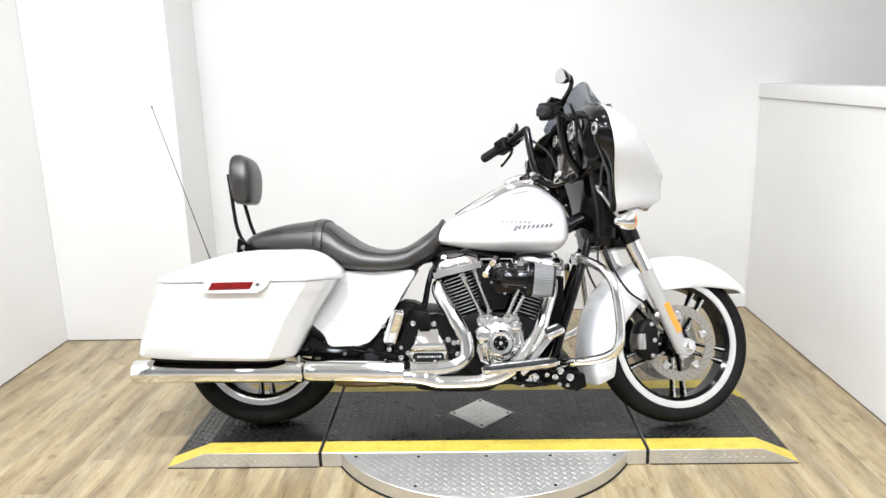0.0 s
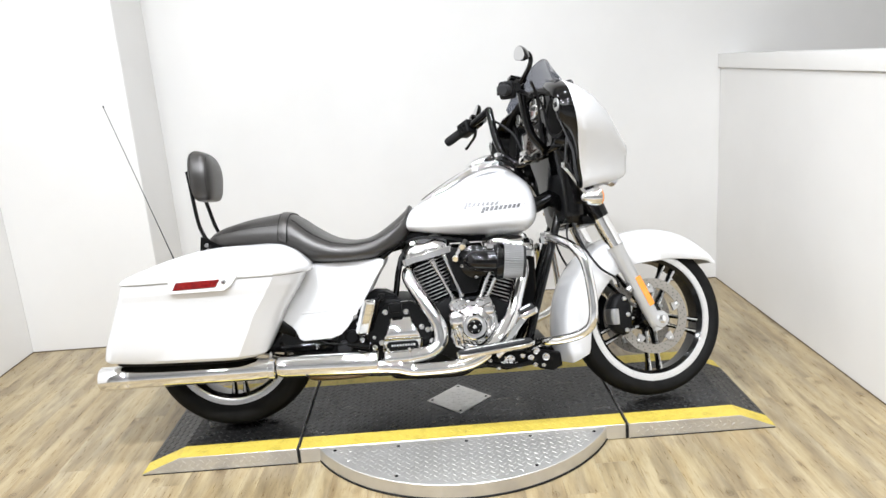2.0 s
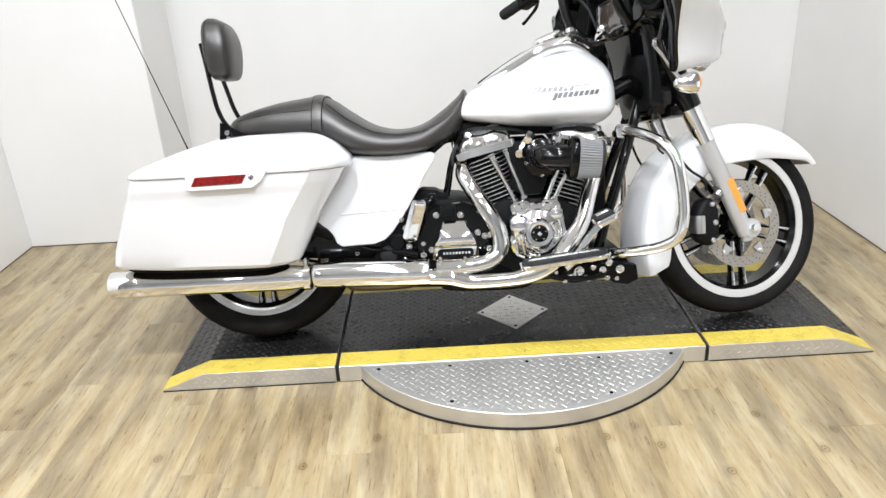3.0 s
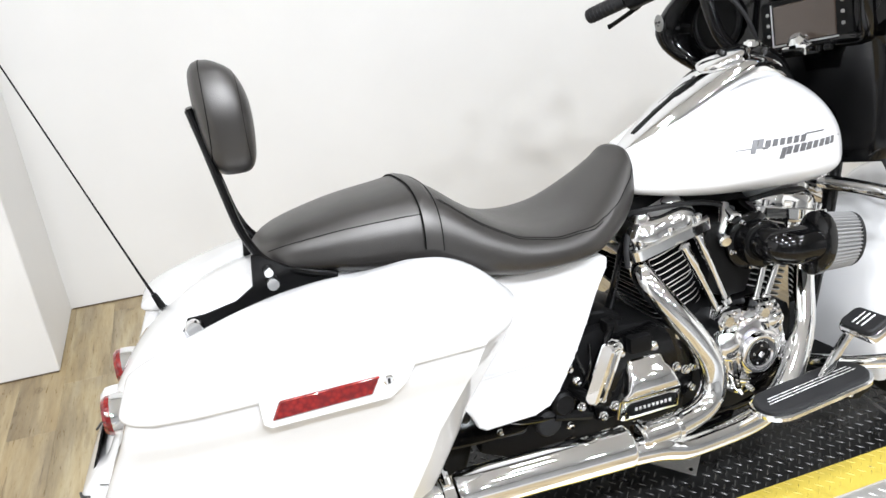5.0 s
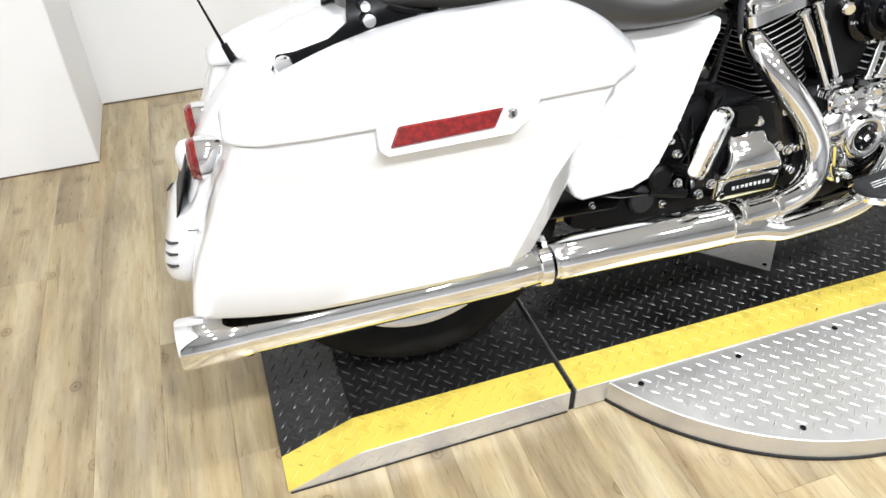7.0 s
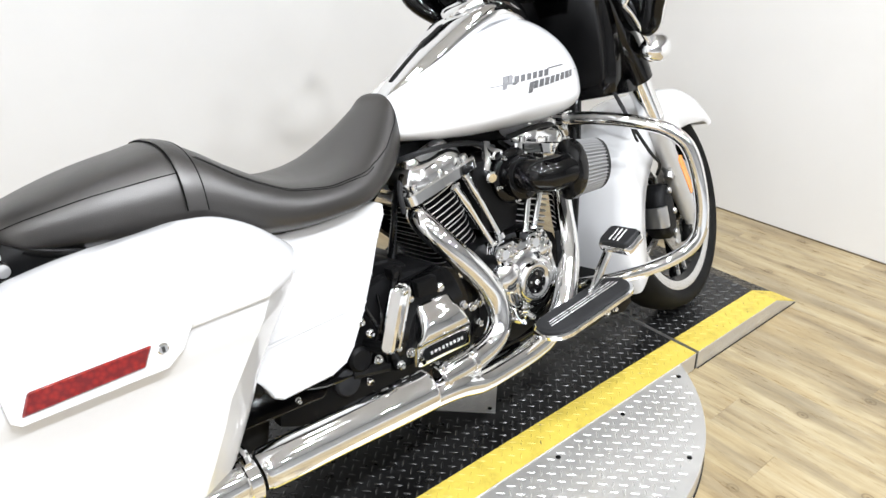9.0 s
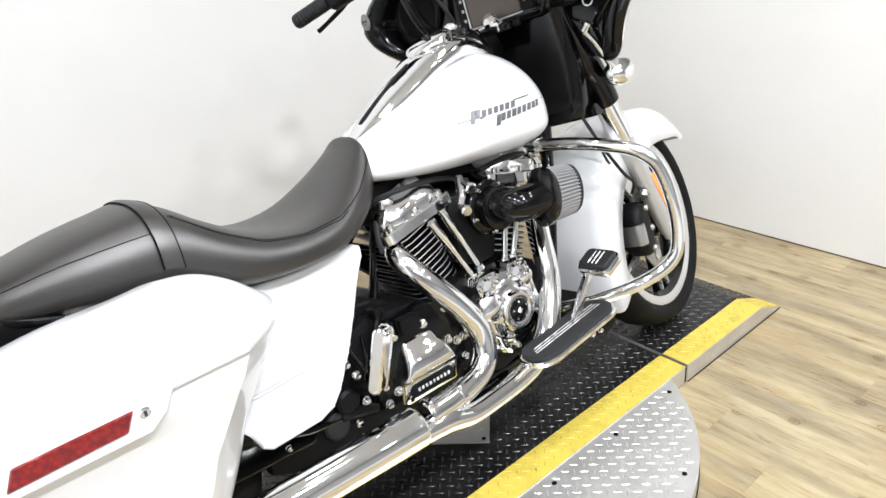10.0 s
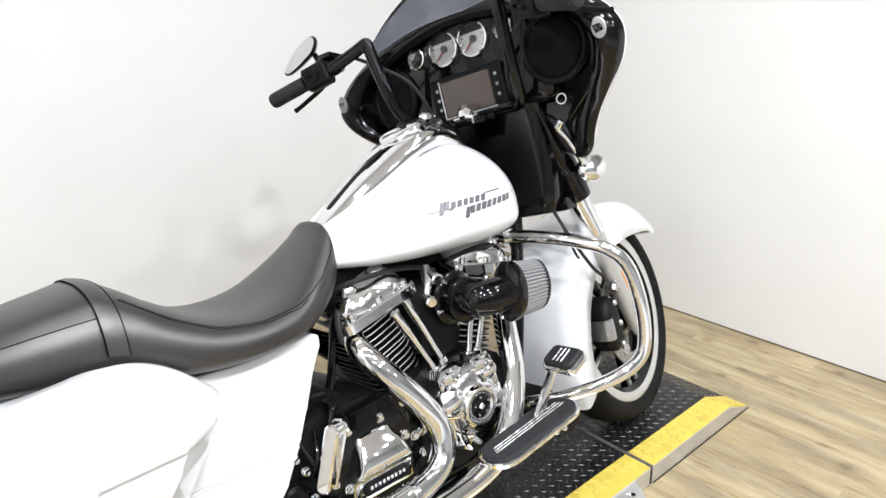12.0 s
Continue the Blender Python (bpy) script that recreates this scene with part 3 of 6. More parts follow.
# chrome console on the tank
crings = []
for x, z, w in spline([(-0.078, 0.770, 0.024), (-0.06, 0.790, 0.036), (0.03, 0.852, 0.056), (0.12, 0.904, 0.072), (0.165, 0.927, 0.078), (0.215, 0.944, 0.082), (0.26, 0.948, 0.080), (0.30, 0.936, 0.072), (0.345, 0.905, 0.058), (0.375, 0.862, 0.042)], 5):
    crings.append([(x, y, z - 0.028 + q) for y, q in oval(w, 0.028, 0.034, 2.5, 32)])
console = bpart("tank_console", loft(crings), CHROME, None, "chrome tank console strip")
inset = []
for x, z, w in spline([(-0.03, 0.816, 0.006), (-0.01, 0.8295, 0.010), (0.06, 0.8725, 0.0125), (0.12, 0.9055, 0.0125), (0.132, 0.911, 0.008)], 4):
    inset.append([(x, y, z - 0.009 + q) for y, q in oval(w, 0.009, 0.006, 3.0, 16)])
bpart("console_insert", loft(inset), BLACK, console, "black insert of the console")
CAPM = aim((0.205, 0, 0.944), (-0.33, 0, 0.94)) @ Matrix.Diagonal((1.0, 0.92, 1, 1))
cap = bpart("fuel_door", lathe([(0.060, -0.014), (0.0615, -0.004), (0.0605, 0.003), (0.056, 0.008), (0.042, 0.012), (0.022, 0.0145), (0.006, 0.015)], 44, CAPM), CHROME, console, "round chrome fuel door")
nrings = []
for x, z, w in spline([(0.268, 0.950, 0.044), (0.276, 0.960, 0.050), (0.292, 0.962, 0.054), (0.320, 0.944, 0.055), (0.352, 0.90, 0.052), (0.378, 0.86, 0.044)], 4):
    nrings.append([(x, y, z - 0.02 + q) for y, q in oval(w, 0.02, 0.03, 3.0, 24)])
bpart("console_nose", loft(nrings), GLOSS, console, "gloss black front of the console")
bpart("ignition_switch", lathe([(0.020, 0), (0.020, 0.010), (0.015, 0.015)], 24, aim((0.284, 0, 0.958), (0.2, 0, 0.97))), CHROME, console)

# tank badge: two slanted rows of metal bars with tails
def tank_y(x, z):
    zt, zb, w = tank_section(x)
    zm = zb + TM * (zt - zb)
    u = min(abs(z - zm) / (zt - zm if z > zm else zm - zb), 0.98)
    return -w * (1 - u ** TN) ** (1 / TN)


def badge_piece(x0, x1, z0, z1, slant):
    top = [(x0 + slant, z1), (x1 + slant, z1), (x1, z0), (x0, z0)]
    a = [(x, tank_y(x, z) - 0.0028, z) for x, z in top]
    b = [(x, tank_y(x, z) + 0.002, z) for x, z in top]
    return a + b, [(0, 1, 2, 3), (4, 7, 6, 5), (0, 4, 5, 1), (1, 5, 6, 2), (2, 6, 7, 3), (3, 7, 4, 0)]


badge = bpart("tank_badge", merge(badge_piece(0.094, 0.160, 0.7715, 0.7735, 0.0), badge_piece(0.150, 0.352, 0.7685, 0.7705, 0.0), badge_piece(0.252, 0.300, 0.7855, 0.7875, 0.004)), BADGE, tank, "grey metal badge of slanted bars with thin tails")
row_a = [(0.122 + 0.0165 * k, 0.1325 + 0.0165 * k, 0.772 - (0.009 if k == 0 else 0), 0.785 + (0.004 if k < 2 else 0)) for k in range(8)]
row_b = [(0.184 + 0.0165 * k, 0.1948 + 0.0165 * k, 0.751 - (0.006 if k == 0 else 0) + 0.0008 * k, 0.7665 + 0.0006 * k) for k in range(9)]
for x0, x1, z0, z1 in row_a + row_b:
    bpart("badge_bar", badge_piece(x0, x1, z0, z1, (z1 - z0) * 0.5), BADGE, tank)
# ---- seat ----
SEAT = [(-0.856, 0.705, 0.69, 0.03), (-0.845, 0.732, 0.686, 0.075), (-0.80, 0.758, 0.678, 0.115), (-0.70, 0.784, 0.660, 0.142), (-0.60, 0.798, 0.642, 0.158), (-0.55, 0.802, 0.632, 0.163), (-0.505, 0.782, 0.620, 0.172), (-0.45, 0.742, 0.606, 0.182),
        (-0.38, 0.704, 0.598, 0.188), (-0.30, 0.690, 0.598, 0.186), (-0.22, 0.700, 0.604, 0.172), (-0.15, 0.737, 0.630, 0.140), (-0.10, 0.776, 0.668, 0.105), (-0.082, 0.797, 0.70, 0.080), (-0.070, 0.792, 0.735, 0.04)]
srings = []
for x, zt, zb, w in spline(SEAT, 5):
    zm = zb + 0.38 * (zt - zb)
    dish = 0.014 * math.exp(-((x + 0.30) / 0.11) ** 2)
    sec = []
    for y, q in oval(max(w, 0.01), max(zt - zm, 0.004), max(zm - zb, 0.004), 2.7, 40):
        if q > 0:
            q -= dish * math.cos(min(abs(y) / w, 1) * math.pi / 2)
        sec.append((x, y, zm + q))
    srings.append(sec)
seat = bpart("seat", loft(srings), LEATHER, None, "black stitched leather two-up seat", 60)


def on_skin(ob, rays):
    """Where the rays from a point inside ob towards another leave its skin."""
    tree = mathutils.bvhtree.BVHTree.FromPolygons([v.co for v in ob.data.vertices], [p.vertices[:] for p in ob.data.polygons])
    hits = [tree.ray_cast(Vector(a), (Vector(b) - Vector(a)).normalized())[0] for a, b in rays]
    return [h for h in hits if h is not None]


def seat_mid(x):
    st = np.array(SEAT)
    zt, zb = (float(np.interp(x, st[:, 0], st[:, c])) for c in (1, 2))
    return zb + 0.38 * (zt - zb)


def seat_line(f, x0, x1, lift=0.0):
    """A line along the seat's skin at the angle fraction f of its section."""
    pts = []
    for i in range(15):
        x = x0 + (x1 - x0) * i / 14
        st = np.array(SEAT)
        zt, zb, w = (float(np.interp(x, st[:, 0], st[:, c])) for c in (1, 2, 3))
        zm = zb + 0.38 * (zt - zb)
        t = math.pi * f(i / 14) if callable(f) else math.pi * f
        c, s = math.cos(t), math.sin(t)
        pts.append((x, -w * abs(c) ** (2 / 2.7) * (1 if c > 0 else -1) * 1.006, zm + (zt - zm if s > 0 else zm - zb) * math.copysign(abs(s) ** (2 / 2.7), s) * 1.006 + lift))
    return pts


for f, x0, x1 in ((0.16, -0.83, -0.56), (lambda t: 0.30 - 0.16 * t ** 0.6, -0.515, -0.19), (lambda t: 0.29 - 0.17 * t ** 0.6, -0.52, -0.20), (0.13, -0.19, -0.085)):
    bpart("seam", tube(on_skin(seat, [((p[0], 0, seat_mid(p[0])), p) for p in seat_line(f, x0, x1)]), 0.0011, 5, 2), SEAM_SHADE, seat)
strap = []
for dx, k in ((-0.021, 1.0), (-0.020, 1.045), (-0.012, 1.05), (0.002, 1.05), (0.009, 1.045), (0.010, 1.0)):
    x = -0.543 + dx
    st = np.array(SEAT)
    zt, zb, w = (float(np.interp(x, st[:, 0], st[:, c])) for c in (1, 2, 3))
    zm = zb + 0.38 * (zt - zb)
    strap.append([(x + 0.004 * (z / 0.1), y * k, zm + z * k) for y, z in oval(w, zt - zm, zm - zb, 2.7, 40)][0:21])
bpart("grab_strap", merge(loft([[(x, y, z) for x, y, z in r] for r in strap], cap=False, closed=False)), LEATHER, seat, "black leather grab strap across the seat", 60)

for dx in (-0.021, 0.010):
    x = -0.543 + dx
    st = np.array(SEAT)
    zt, zb, w = (float(np.interp(x, st[:, 0], st[:, c])) for c in (1, 2, 3))
    zm = zb + 0.38 * (zt - zb)
    bpart("strap_edge", tube([(x + 0.004 * (z / 0.1), y * 1.035, zm + z * 1.035) for y, z in oval(w, zt - zm, zm - zb, 2.7, 40)][0:21], 0.0016, 6, 2), SEAM_SHADE, seat)

# ---- passenger backrest ----
pad = []
for i, (z, x0, x1, w) in enumerate(spline([(0.868, -0.870, -0.840, 0.060), (0.874, -0.885, -0.825, 0.082), (0.90, -0.898, -0.815, 0.098), (0.96, -0.906, -0.811, 0.108), (1.005, -0.908, -0.816, 0.102), (1.041, -0.906, -0.832, 0.082), (1.058, -0.898, -0.855, 0.056), (1.064, -0.888, -0.870, 0.032)], 5)):
    xm = (x0 + x1) / 2
    pad.append([(xm + b, a, z) for a, b in oval(w, x1 - xm, xm - x0, 3.6, 40)])
backrest = bpart("backrest_pad", loft(pad), LEATHER, None, "black leather passenger backrest pad", 60)
for px, pr in ((-0.893, 0.0011), (-0.826, 0.0006)):
    bpart("pad_seam", tube(on_skin(backrest, [((-0.86, 0, 0.97), (px + 0.004 * math.sin(a), -0.12 * math.cos(a), 0.97 + 0.12 * math.sin(a))) for a in [radians(-50 + 10 * i) for i in range(15)]]), pr, 5, 2), SEAM_SHADE, backrest)
sissy = bpart("backrest_bracket", merge(*[tube([(-0.72, s * 0.125, 0.672), (-0.80, s * 0.112, 0.695), (-0.842, s * 0.105, 0.722), (-0.868, s * 0.098, 0.772), (-0.884, s * 0.085, 0.84), (-0.900, s * 0.065, 0.92), (-0.914, s * 0.05, 0.985)], 0.0075, 10) for s in (-1, 1)],
                                       *[tube([(-0.905, s * 0.06, 0.95), (-0.912, 0, 0.955)], 0.006, 8) for s in (-1, 1)]), GLOSS, None, "black tubular backrest uprights")
for s in (-1, 1):
    rear_arm = [(-0.995, 0.625), (-0.983, 0.647), (-0.955, 0.648), (-0.90, 0.660)] if s < 0 else []
    bpart("side_plate", slab(rear_arm + [(-0.868, 0.680), (-0.862, 0.735), (-0.848, 0.732), (-0.80, 0.700), (-0.72, 0.668), (-0.73, 0.655)] + ([(-0.95, 0.622)] if s < 0 else [(-0.86, 0.64)]), s * 0.116 - 0.003, s * 0.116 + 0.003, 0.001, 1), GLOSS, sissy)
    for bx, bz, rr in ((-0.975, 0.630, 0.016 if s < 0 else 0.004), (-0.838, 0.702, 0.0095), (-0.834, 0.680, 0.0125)):
        bpart("bolt", lathe([(rr, 0), (rr, 0.012), (rr * 0.8, 0.017)], 18, Matrix.Translation((bx, s * 0.118, bz)) @ (Y_AXIS if s < 0 else Matrix.Rotation(radians(-90), 4, "X"))), CHROME, sissy)


# ---- saddlebags ----
def bag_taper(x, y, z, xf):
    """The bag's outer side runs inwards towards both ends, in front as a diagonal."""
    f = min(max((x - xf + 0.09) / 0.09, 0), 1)
    g = min(max((x + 0.72) / 0.2, 0), 1)
    b = min(max((-0.95 - x) / 0.20, 0), 1)
    low = (0.009 + 0.014 * min(max((x + 1.18) / 0.5, 0), 1)) * min(max((0.42 - z) / 0.09, 0), 1)
    return x, -0.165 + (y * 0.953 + 0.165) * (1 - (0.36 if z < 0.587 else 0.50) * f ** 1.3) * (1 - 0.04 * g) * (1 - 0.24 * b * b), z - low


def bag_ring(z, xr, xf, yo, yi, r):
    pts = rrect(xr, xf, yo, yi, r, 6)
    out_pts = []
    for k in range(len(pts)):                      # extra points along the long sides
        (x0, y0), (x1, y1) = pts[k], pts[(k + 1) % len(pts)]
        n = 10 if k in (6, 20) else 1
        for q in range(n):
            out_pts.append((x0 + (x1 - x0) * q / n, y0 + (y1 - y0) * q / n))
    return [bag_taper(x, y, z, xf) for x, y in out_pts]


def saddlebag(side):
    flip = (lambda q: q) if side < 0 else flip_y   # the right bag is built at negative y
    rings = [bag_ring(z, xr, xf, yo, yi, 0.030) for z, xr, xf, yo, yi in
             ((0.319, -1.158, -0.652, -0.330, -0.215), (0.322, -1.176, -0.634, -0.344, -0.20), (0.332, -1.185, -0.618, -0.353, -0.19), (0.37, -1.176, -0.592, -0.362, -0.182), (0.41, -1.159, -0.566, -0.371, -0.18), (0.45, -1.140, -0.548, -0.378, -0.18), (0.50, -1.117, -0.514, -0.388, -0.18),
              (0.520, -1.107, -0.500, -0.391, -0.18), (0.532, -1.101, -0.492, -0.394, -0.18), (0.546, -1.095, -0.483, -0.3995, -0.18), (0.556, -1.091, -0.476, -0.402, -0.18), (0.57, -1.085, -0.470, -0.403, -0.18), (0.586, -1.078, -0.458, -0.403, -0.18))]
    bag = bpart("saddlebag", flip(loft(rings)), WHITE, None, "glossy white hard saddlebag", 28)
    rings = [bag_ring(z, xr, xf, yo, yi, min(r, (yi - yo) / 2.05)) for z, xr, xf, yo, yi, r in
             [tuple(q) for q in spline([(0.587, -1.080, -0.450, -0.404, -0.175, 0.045), (0.589, -1.088, -0.444, -0.410, -0.17, 0.05), (0.600, -1.083, -0.440, -0.411, -0.168, 0.05), (0.614, -1.056, -0.443, -0.406, -0.168, 0.05), (0.635, -1.0, -0.462, -0.390, -0.170, 0.055), (0.657, -0.94, -0.486, -0.367, -0.176, 0.06),
                                       (0.676, -0.875, -0.517, -0.339, -0.186, 0.06), (0.688, -0.81, -0.550, -0.310, -0.200, 0.050), (0.694, -0.75, -0.595, -0.278, -0.218, 0.028)], 4)]]
    bpart("lid", flip(loft(rings)), WHITE, bag, "", 32)
    # raised latch panel with reflector and lock
    bpart("latch_panel", flip(slab([(-0.897, 0.557), (-0.887, 0.549), (-0.71, 0.549), (-0.684, 0.566), (-0.662, 0.598), (-0.668, 0.606), (-0.887, 0.606), (-0.899, 0.60)], -0.3945, -0.370, 0.0045, 3, 0.06, 0.60)), WHITE, bag)
    bpart("reflector", flip(slab([(-0.884, 0.561), (-0.870, 0.588), (-0.722, 0.589), (-0.737, 0.563)], -0.3975, -0.380, 0.002, 1, 0.06, 0.60)), RED, bag, "red side reflector")
    lock = bpart("lock", flip(lathe([(0.0085, 0), (0.0085, 0.004), (0.006, 0.006)], 20, Matrix.Translation((-0.710, -0.3915, 0.578)) @ Y_AXIS)), CHROME, bag, "round chrome lock")
    bpart("keyhole", flip(box(-0.712, -0.708, -0.3983, -0.397, 0.574, 0.582)), INK, bag)
    # black strip added underneath to give the muffler its dark reflection
    bpart("base_strip", flip(loft([bag_ring(z, xr, xf, yo, yi, 0.02) for z, xr, xf, yo, yi in ((0.308, -1.140, -0.670, -0.318, -0.20), (0.311, -1.148, -0.662, -0.324, -0.195), (0.3215, -1.150, -0.660, -0.326, -0.195))])), MATT, bag, "matt black strip added under the bag for the muffler to reflect")
    return bag


saddlebag(-1)
saddlebag(1)

for s in (-1, 1):
    sh = slab([(-0.43, 0.606), (-0.34, 0.602), (-0.20, 0.607), (-0.184, 0.599), (-0.189, 0.578), (-0.216, 0.54), (-0.252, 0.478), (-0.290, 0.418), (-0.333, 0.362), (-0.358, 0.339), (-0.392, 0.328), (-0.495, 0.325), (-0.512, 0.335), (-0.523, 0.362), (-0.545, 0.385), (-0.60, 0.40), (-0.60, 0.60)], -0.189, -0.135, 0.014, 3, 0.20, 0.34)
    cover = bpart("side_cover", sh if s < 0 else flip_y(sh), WHITE, None, "glossy white side cover", 40)
    rid = slab([(-0.50, 0.430), (-0.281, 0.437), (-0.285, 0.431), (-0.50, 0.422)], -0.1915, -0.175, 0.002, 1, 0.20, 0.34)
    bpart("ridge", rid if s < 0 else flip_y(rid), WHITE, cover)

# rear fender
frings = []
for a in range(-12, 128, 7):
    t = radians(a + 28)
    cx, cz = -0.8125, 0.33
    rr = 0.352
    p = (cx - rr * math.cos(t) * 1.02, cz + rr * math.sin(t))
    frings.append([(cx + (p[0] - cx) * k, y, cz + (p[1] - cz) * k) for y, k in ((-0.112, 0.80), (-0.118, 0.92), (-0.114, 0.985), (-0.09, 1.018), (-0.04, 1.03), (0, 1.033), (0.04, 1.03), (0.09, 1.018), (0.114, 0.985), (0.118, 0.92), (0.112, 0.80))])
rear_fender = bpart("rear_fender", loft(frings, cap=False, closed=False), WHITE, None, "glossy white rear fender", 60)
frp = []
for z, x, w in spline([(0.545, -1.095, 0.10), (0.52, -1.115, 0.145), (0.47, -1.138, 0.155), (0.43, -1.160, 0.158), (0.405, -1.188, 0.158), (0.375, -1.212, 0.157), (0.34, -1.224, 0.152), (0.31, -1.222, 0.142), (0.298, -1.205, 0.12)], 4):
    frp.append([(xx, y, z) for xx, y in rrect(x, -1.00, -w, w, 0.045, 6)])
fascia = bpart("rear_fascia", loft(frp), WHITE, None, "white fascia between the saddlebags", 50)
for k in range(3):
    for s in (-1, 1):
        x = -1.2105 - 0.004 * k
        bpart("vent_slot", tube([(x + 0.018, s * 0.149, 0.386 - 0.020 * k), (x + 0.006, s * 0.140, 0.384 - 0.020 * k), (x - 0.001, s * 0.120, 0.382 - 0.020 * k)], [0.0018, 0.0028, 0.0020], 8), INK, fascia)
bpart("fascia_seam", tube([(-1.06, -0.1585, 0.405), (-1.15, -0.1585, 0.405), (-1.172, -0.1535, 0.405)], 0.0009, 5), INK, fascia)
tail = bpart("tail_light", lathe([(0.034, 0), (0.034, 0.02), (0.031, 0.034), (0.021, 0.042), (0.007, 0.045)], 28, aim((-1.132, 0.04, 0.462), (-1, 0, 0.05))), WHITE, None, "white rear light housing on the fascia")
plate_holder = bpart("licence_plate", slab([(-1.158, 0.480), (-1.154, 0.480), (-1.188, 0.398), (-1.192, 0.398)], -0.09, 0.09, 0.001, 1), BLACK, None, "dark licence plate seen edge-on")
lightbar = bpart("rear_light_bar", tube([(-1.08, -0.12, 0.505), (-1.10, 0, 0.505), (-1.08, 0.12, 0.505)], 0.011, 10), CHROME, None, "chrome rear light bar")
for s in (-1, 1):
    m = aim((-1.080, s * 0.112, 0.505), (-1, 0, 0))
    sig = bpart("rear_turn_signal", lathe([(0.012, -0.012), (0.024, 0.0), (0.033, 0.018), (0.036, 0.04), (0.036, 0.052)], 28, m), CHROME, None, "chrome bullet turn signal")
    bpart("lens", lathe([(0.0345, 0.052), (0.0345, 0.060), (0.030, 0.066), (0.012, 0.069)], 28, m), RED, sig, "red lens")
antenna = bpart("antenna", tube([(-1.040, 0.135, 0.600), (-1.052, 0.134, 0.632), (-1.072, 0.130, 0.69), (-1.262, 0.075, 1.275)], [0.008, 0.006, 0.0022, 0.0014], 8, 3), BLACK, None, "thin black whip antenna")
bpart("antenna_tip", lathe([(0.003, 0), (0.0035, 0.004), (0.002, 0.008)], 10, pose(-1.262, 0.075, 1.273)), BLACK, antenna)

# ---- engine ----
def out(x, y, z):
    """A pose on the right side whose z axis points outwards."""
    return Matrix.Translation((x, y, z)) @ Y_AXIS


def bolt(x, y, z, r=0.007, parent=None, material=None, h=0.008):
    return bpart("bolt", lathe([(r * 1.25, 0), (r * 1.25, 0.002), (r, 0.0022), (r, h), (r * 0.75, h + 0.002), (r * 0.4, h + 0.0012)], 12, out(x, y, z)), material or CHROME, parent)


case = bpart("crankcase", merge(slab([(-0.02, 0.24), (-0.06, 0.33), (-0.03, 0.41), (0.04, 0.44), (0.20, 0.44), (0.27, 0.40), (0.30, 0.30), (0.26, 0.21), (0.10, 0.175)], -0.135, 0.16, 0.02, 2)), WRINKLE, None, "black engine crankcase")
gearbox = bpart("gearbox", merge(slab([(-0.33, 0.24), (-0.34, 0.36), (-0.30, 0.445), (-0.22, 0.460), (-0.10, 0.448), (-0.02, 0.40), (-0.02, 0.22), (-0.20, 0.19)], -0.150, 0.15, 0.025, 2)), WRINKLE, None, "black gearbox housing")
bpart("oil_pan", slab([(-0.40, 0.20), (-0.36, 0.255), (0.24, 0.24), (0.30, 0.20), (0.22, 0.165), (-0.30, 0.165)], -0.11, 0.11, 0.015, 2), BLACK, gearbox)

# clutch-side gearbox cover
side = bpart("side_cover_plate", slab([(-0.255, 0.27), (-0.262, 0.34), (-0.225, 0.415), (-0.19, 0.44), (-0.10, 0.445), (-0.055, 0.425), (-0.015, 0.36), (-0.02, 0.285), (-0.06, 0.258)], -0.178, -0.14, 0.012, 2), GLOSS, gearbox)
gc = []
for z, x0, x1, y in ((0.268, -0.178, -0.070, -0.200), (0.271, -0.190, -0.058, -0.210), (0.278, -0.200, -0.050, -0.214), (0.316, -0.196, -0.046, -0.2155), (0.320, -0.194, -0.050, -0.223), (0.332, -0.188, -0.056, -0.229), (0.346, -0.180, -0.062, -0.230), (0.360, -0.175, -0.068, -0.226), (0.374, -0.172, -0.074, -0.219), (0.378, -0.170, -0.077, -0.211), (0.395, -0.166, -0.082, -0.204), (0.401, -0.160, -0.088, -0.196)):
    gc.append([(x, yy, z) for x, yy in rrect(x0, x1, y, -0.165, 0.012, 4)])
GC = Matrix.Translation((-0.012, 0.020, -0.012))
tc = bpart("gearbox_cover", moved(loft(gc), GC), CHROME, None, "chrome gearbox side cover", 50)
bpart("cover_band", moved(loft([[(x, y, z) for x, z in rrect(-0.182 + e, -0.066 - e, 0.283 + e, 0.312 - e, 0.0135 - e, 6)] for y, e in ((-0.205, 0.0), (-0.2160, 0.0), (-0.2172, 0.0015))]), GC), BLACK, tc, "black band with raised bars")
for k in range(9):
    bpart("letter_bar", moved(box(-0.164 + k * 0.010, -0.158 + k * 0.010, -0.2182, -0.214, 0.294, 0.301, 0.0004, 1), GC), ALLOY, tc)
for bx, bz in ((-0.192, 0.408), (-0.115, 0.405), (-0.062, 0.345), (-0.040, 0.333), (-0.052, 0.415), (-0.022, 0.335), (-0.212, 0.296), (-0.239, 0.280), (-0.026, 0.290)):
    bolt(bx, -0.177, bz, 0.008, side)
bpart("side_block", box(-0.178, -0.128, -0.196, -0.165, 0.405, 0.440, 0.008), BLACK, side)
starter = bpart("starter_motor", lathe([(0.036, 0), (0.036, 0.080), (0.034, 0.084), (0.028, 0.085)], 32, out(-0.188, -0.030, 0.428)), PAD, None, "round black starter motor")
bpart("starter_cap", lathe([(0.020, 0), (0.020, 0.0015), (0.019, 0.002)], 20, out(-0.188, -0.115, 0.428)), BLACK, starter)
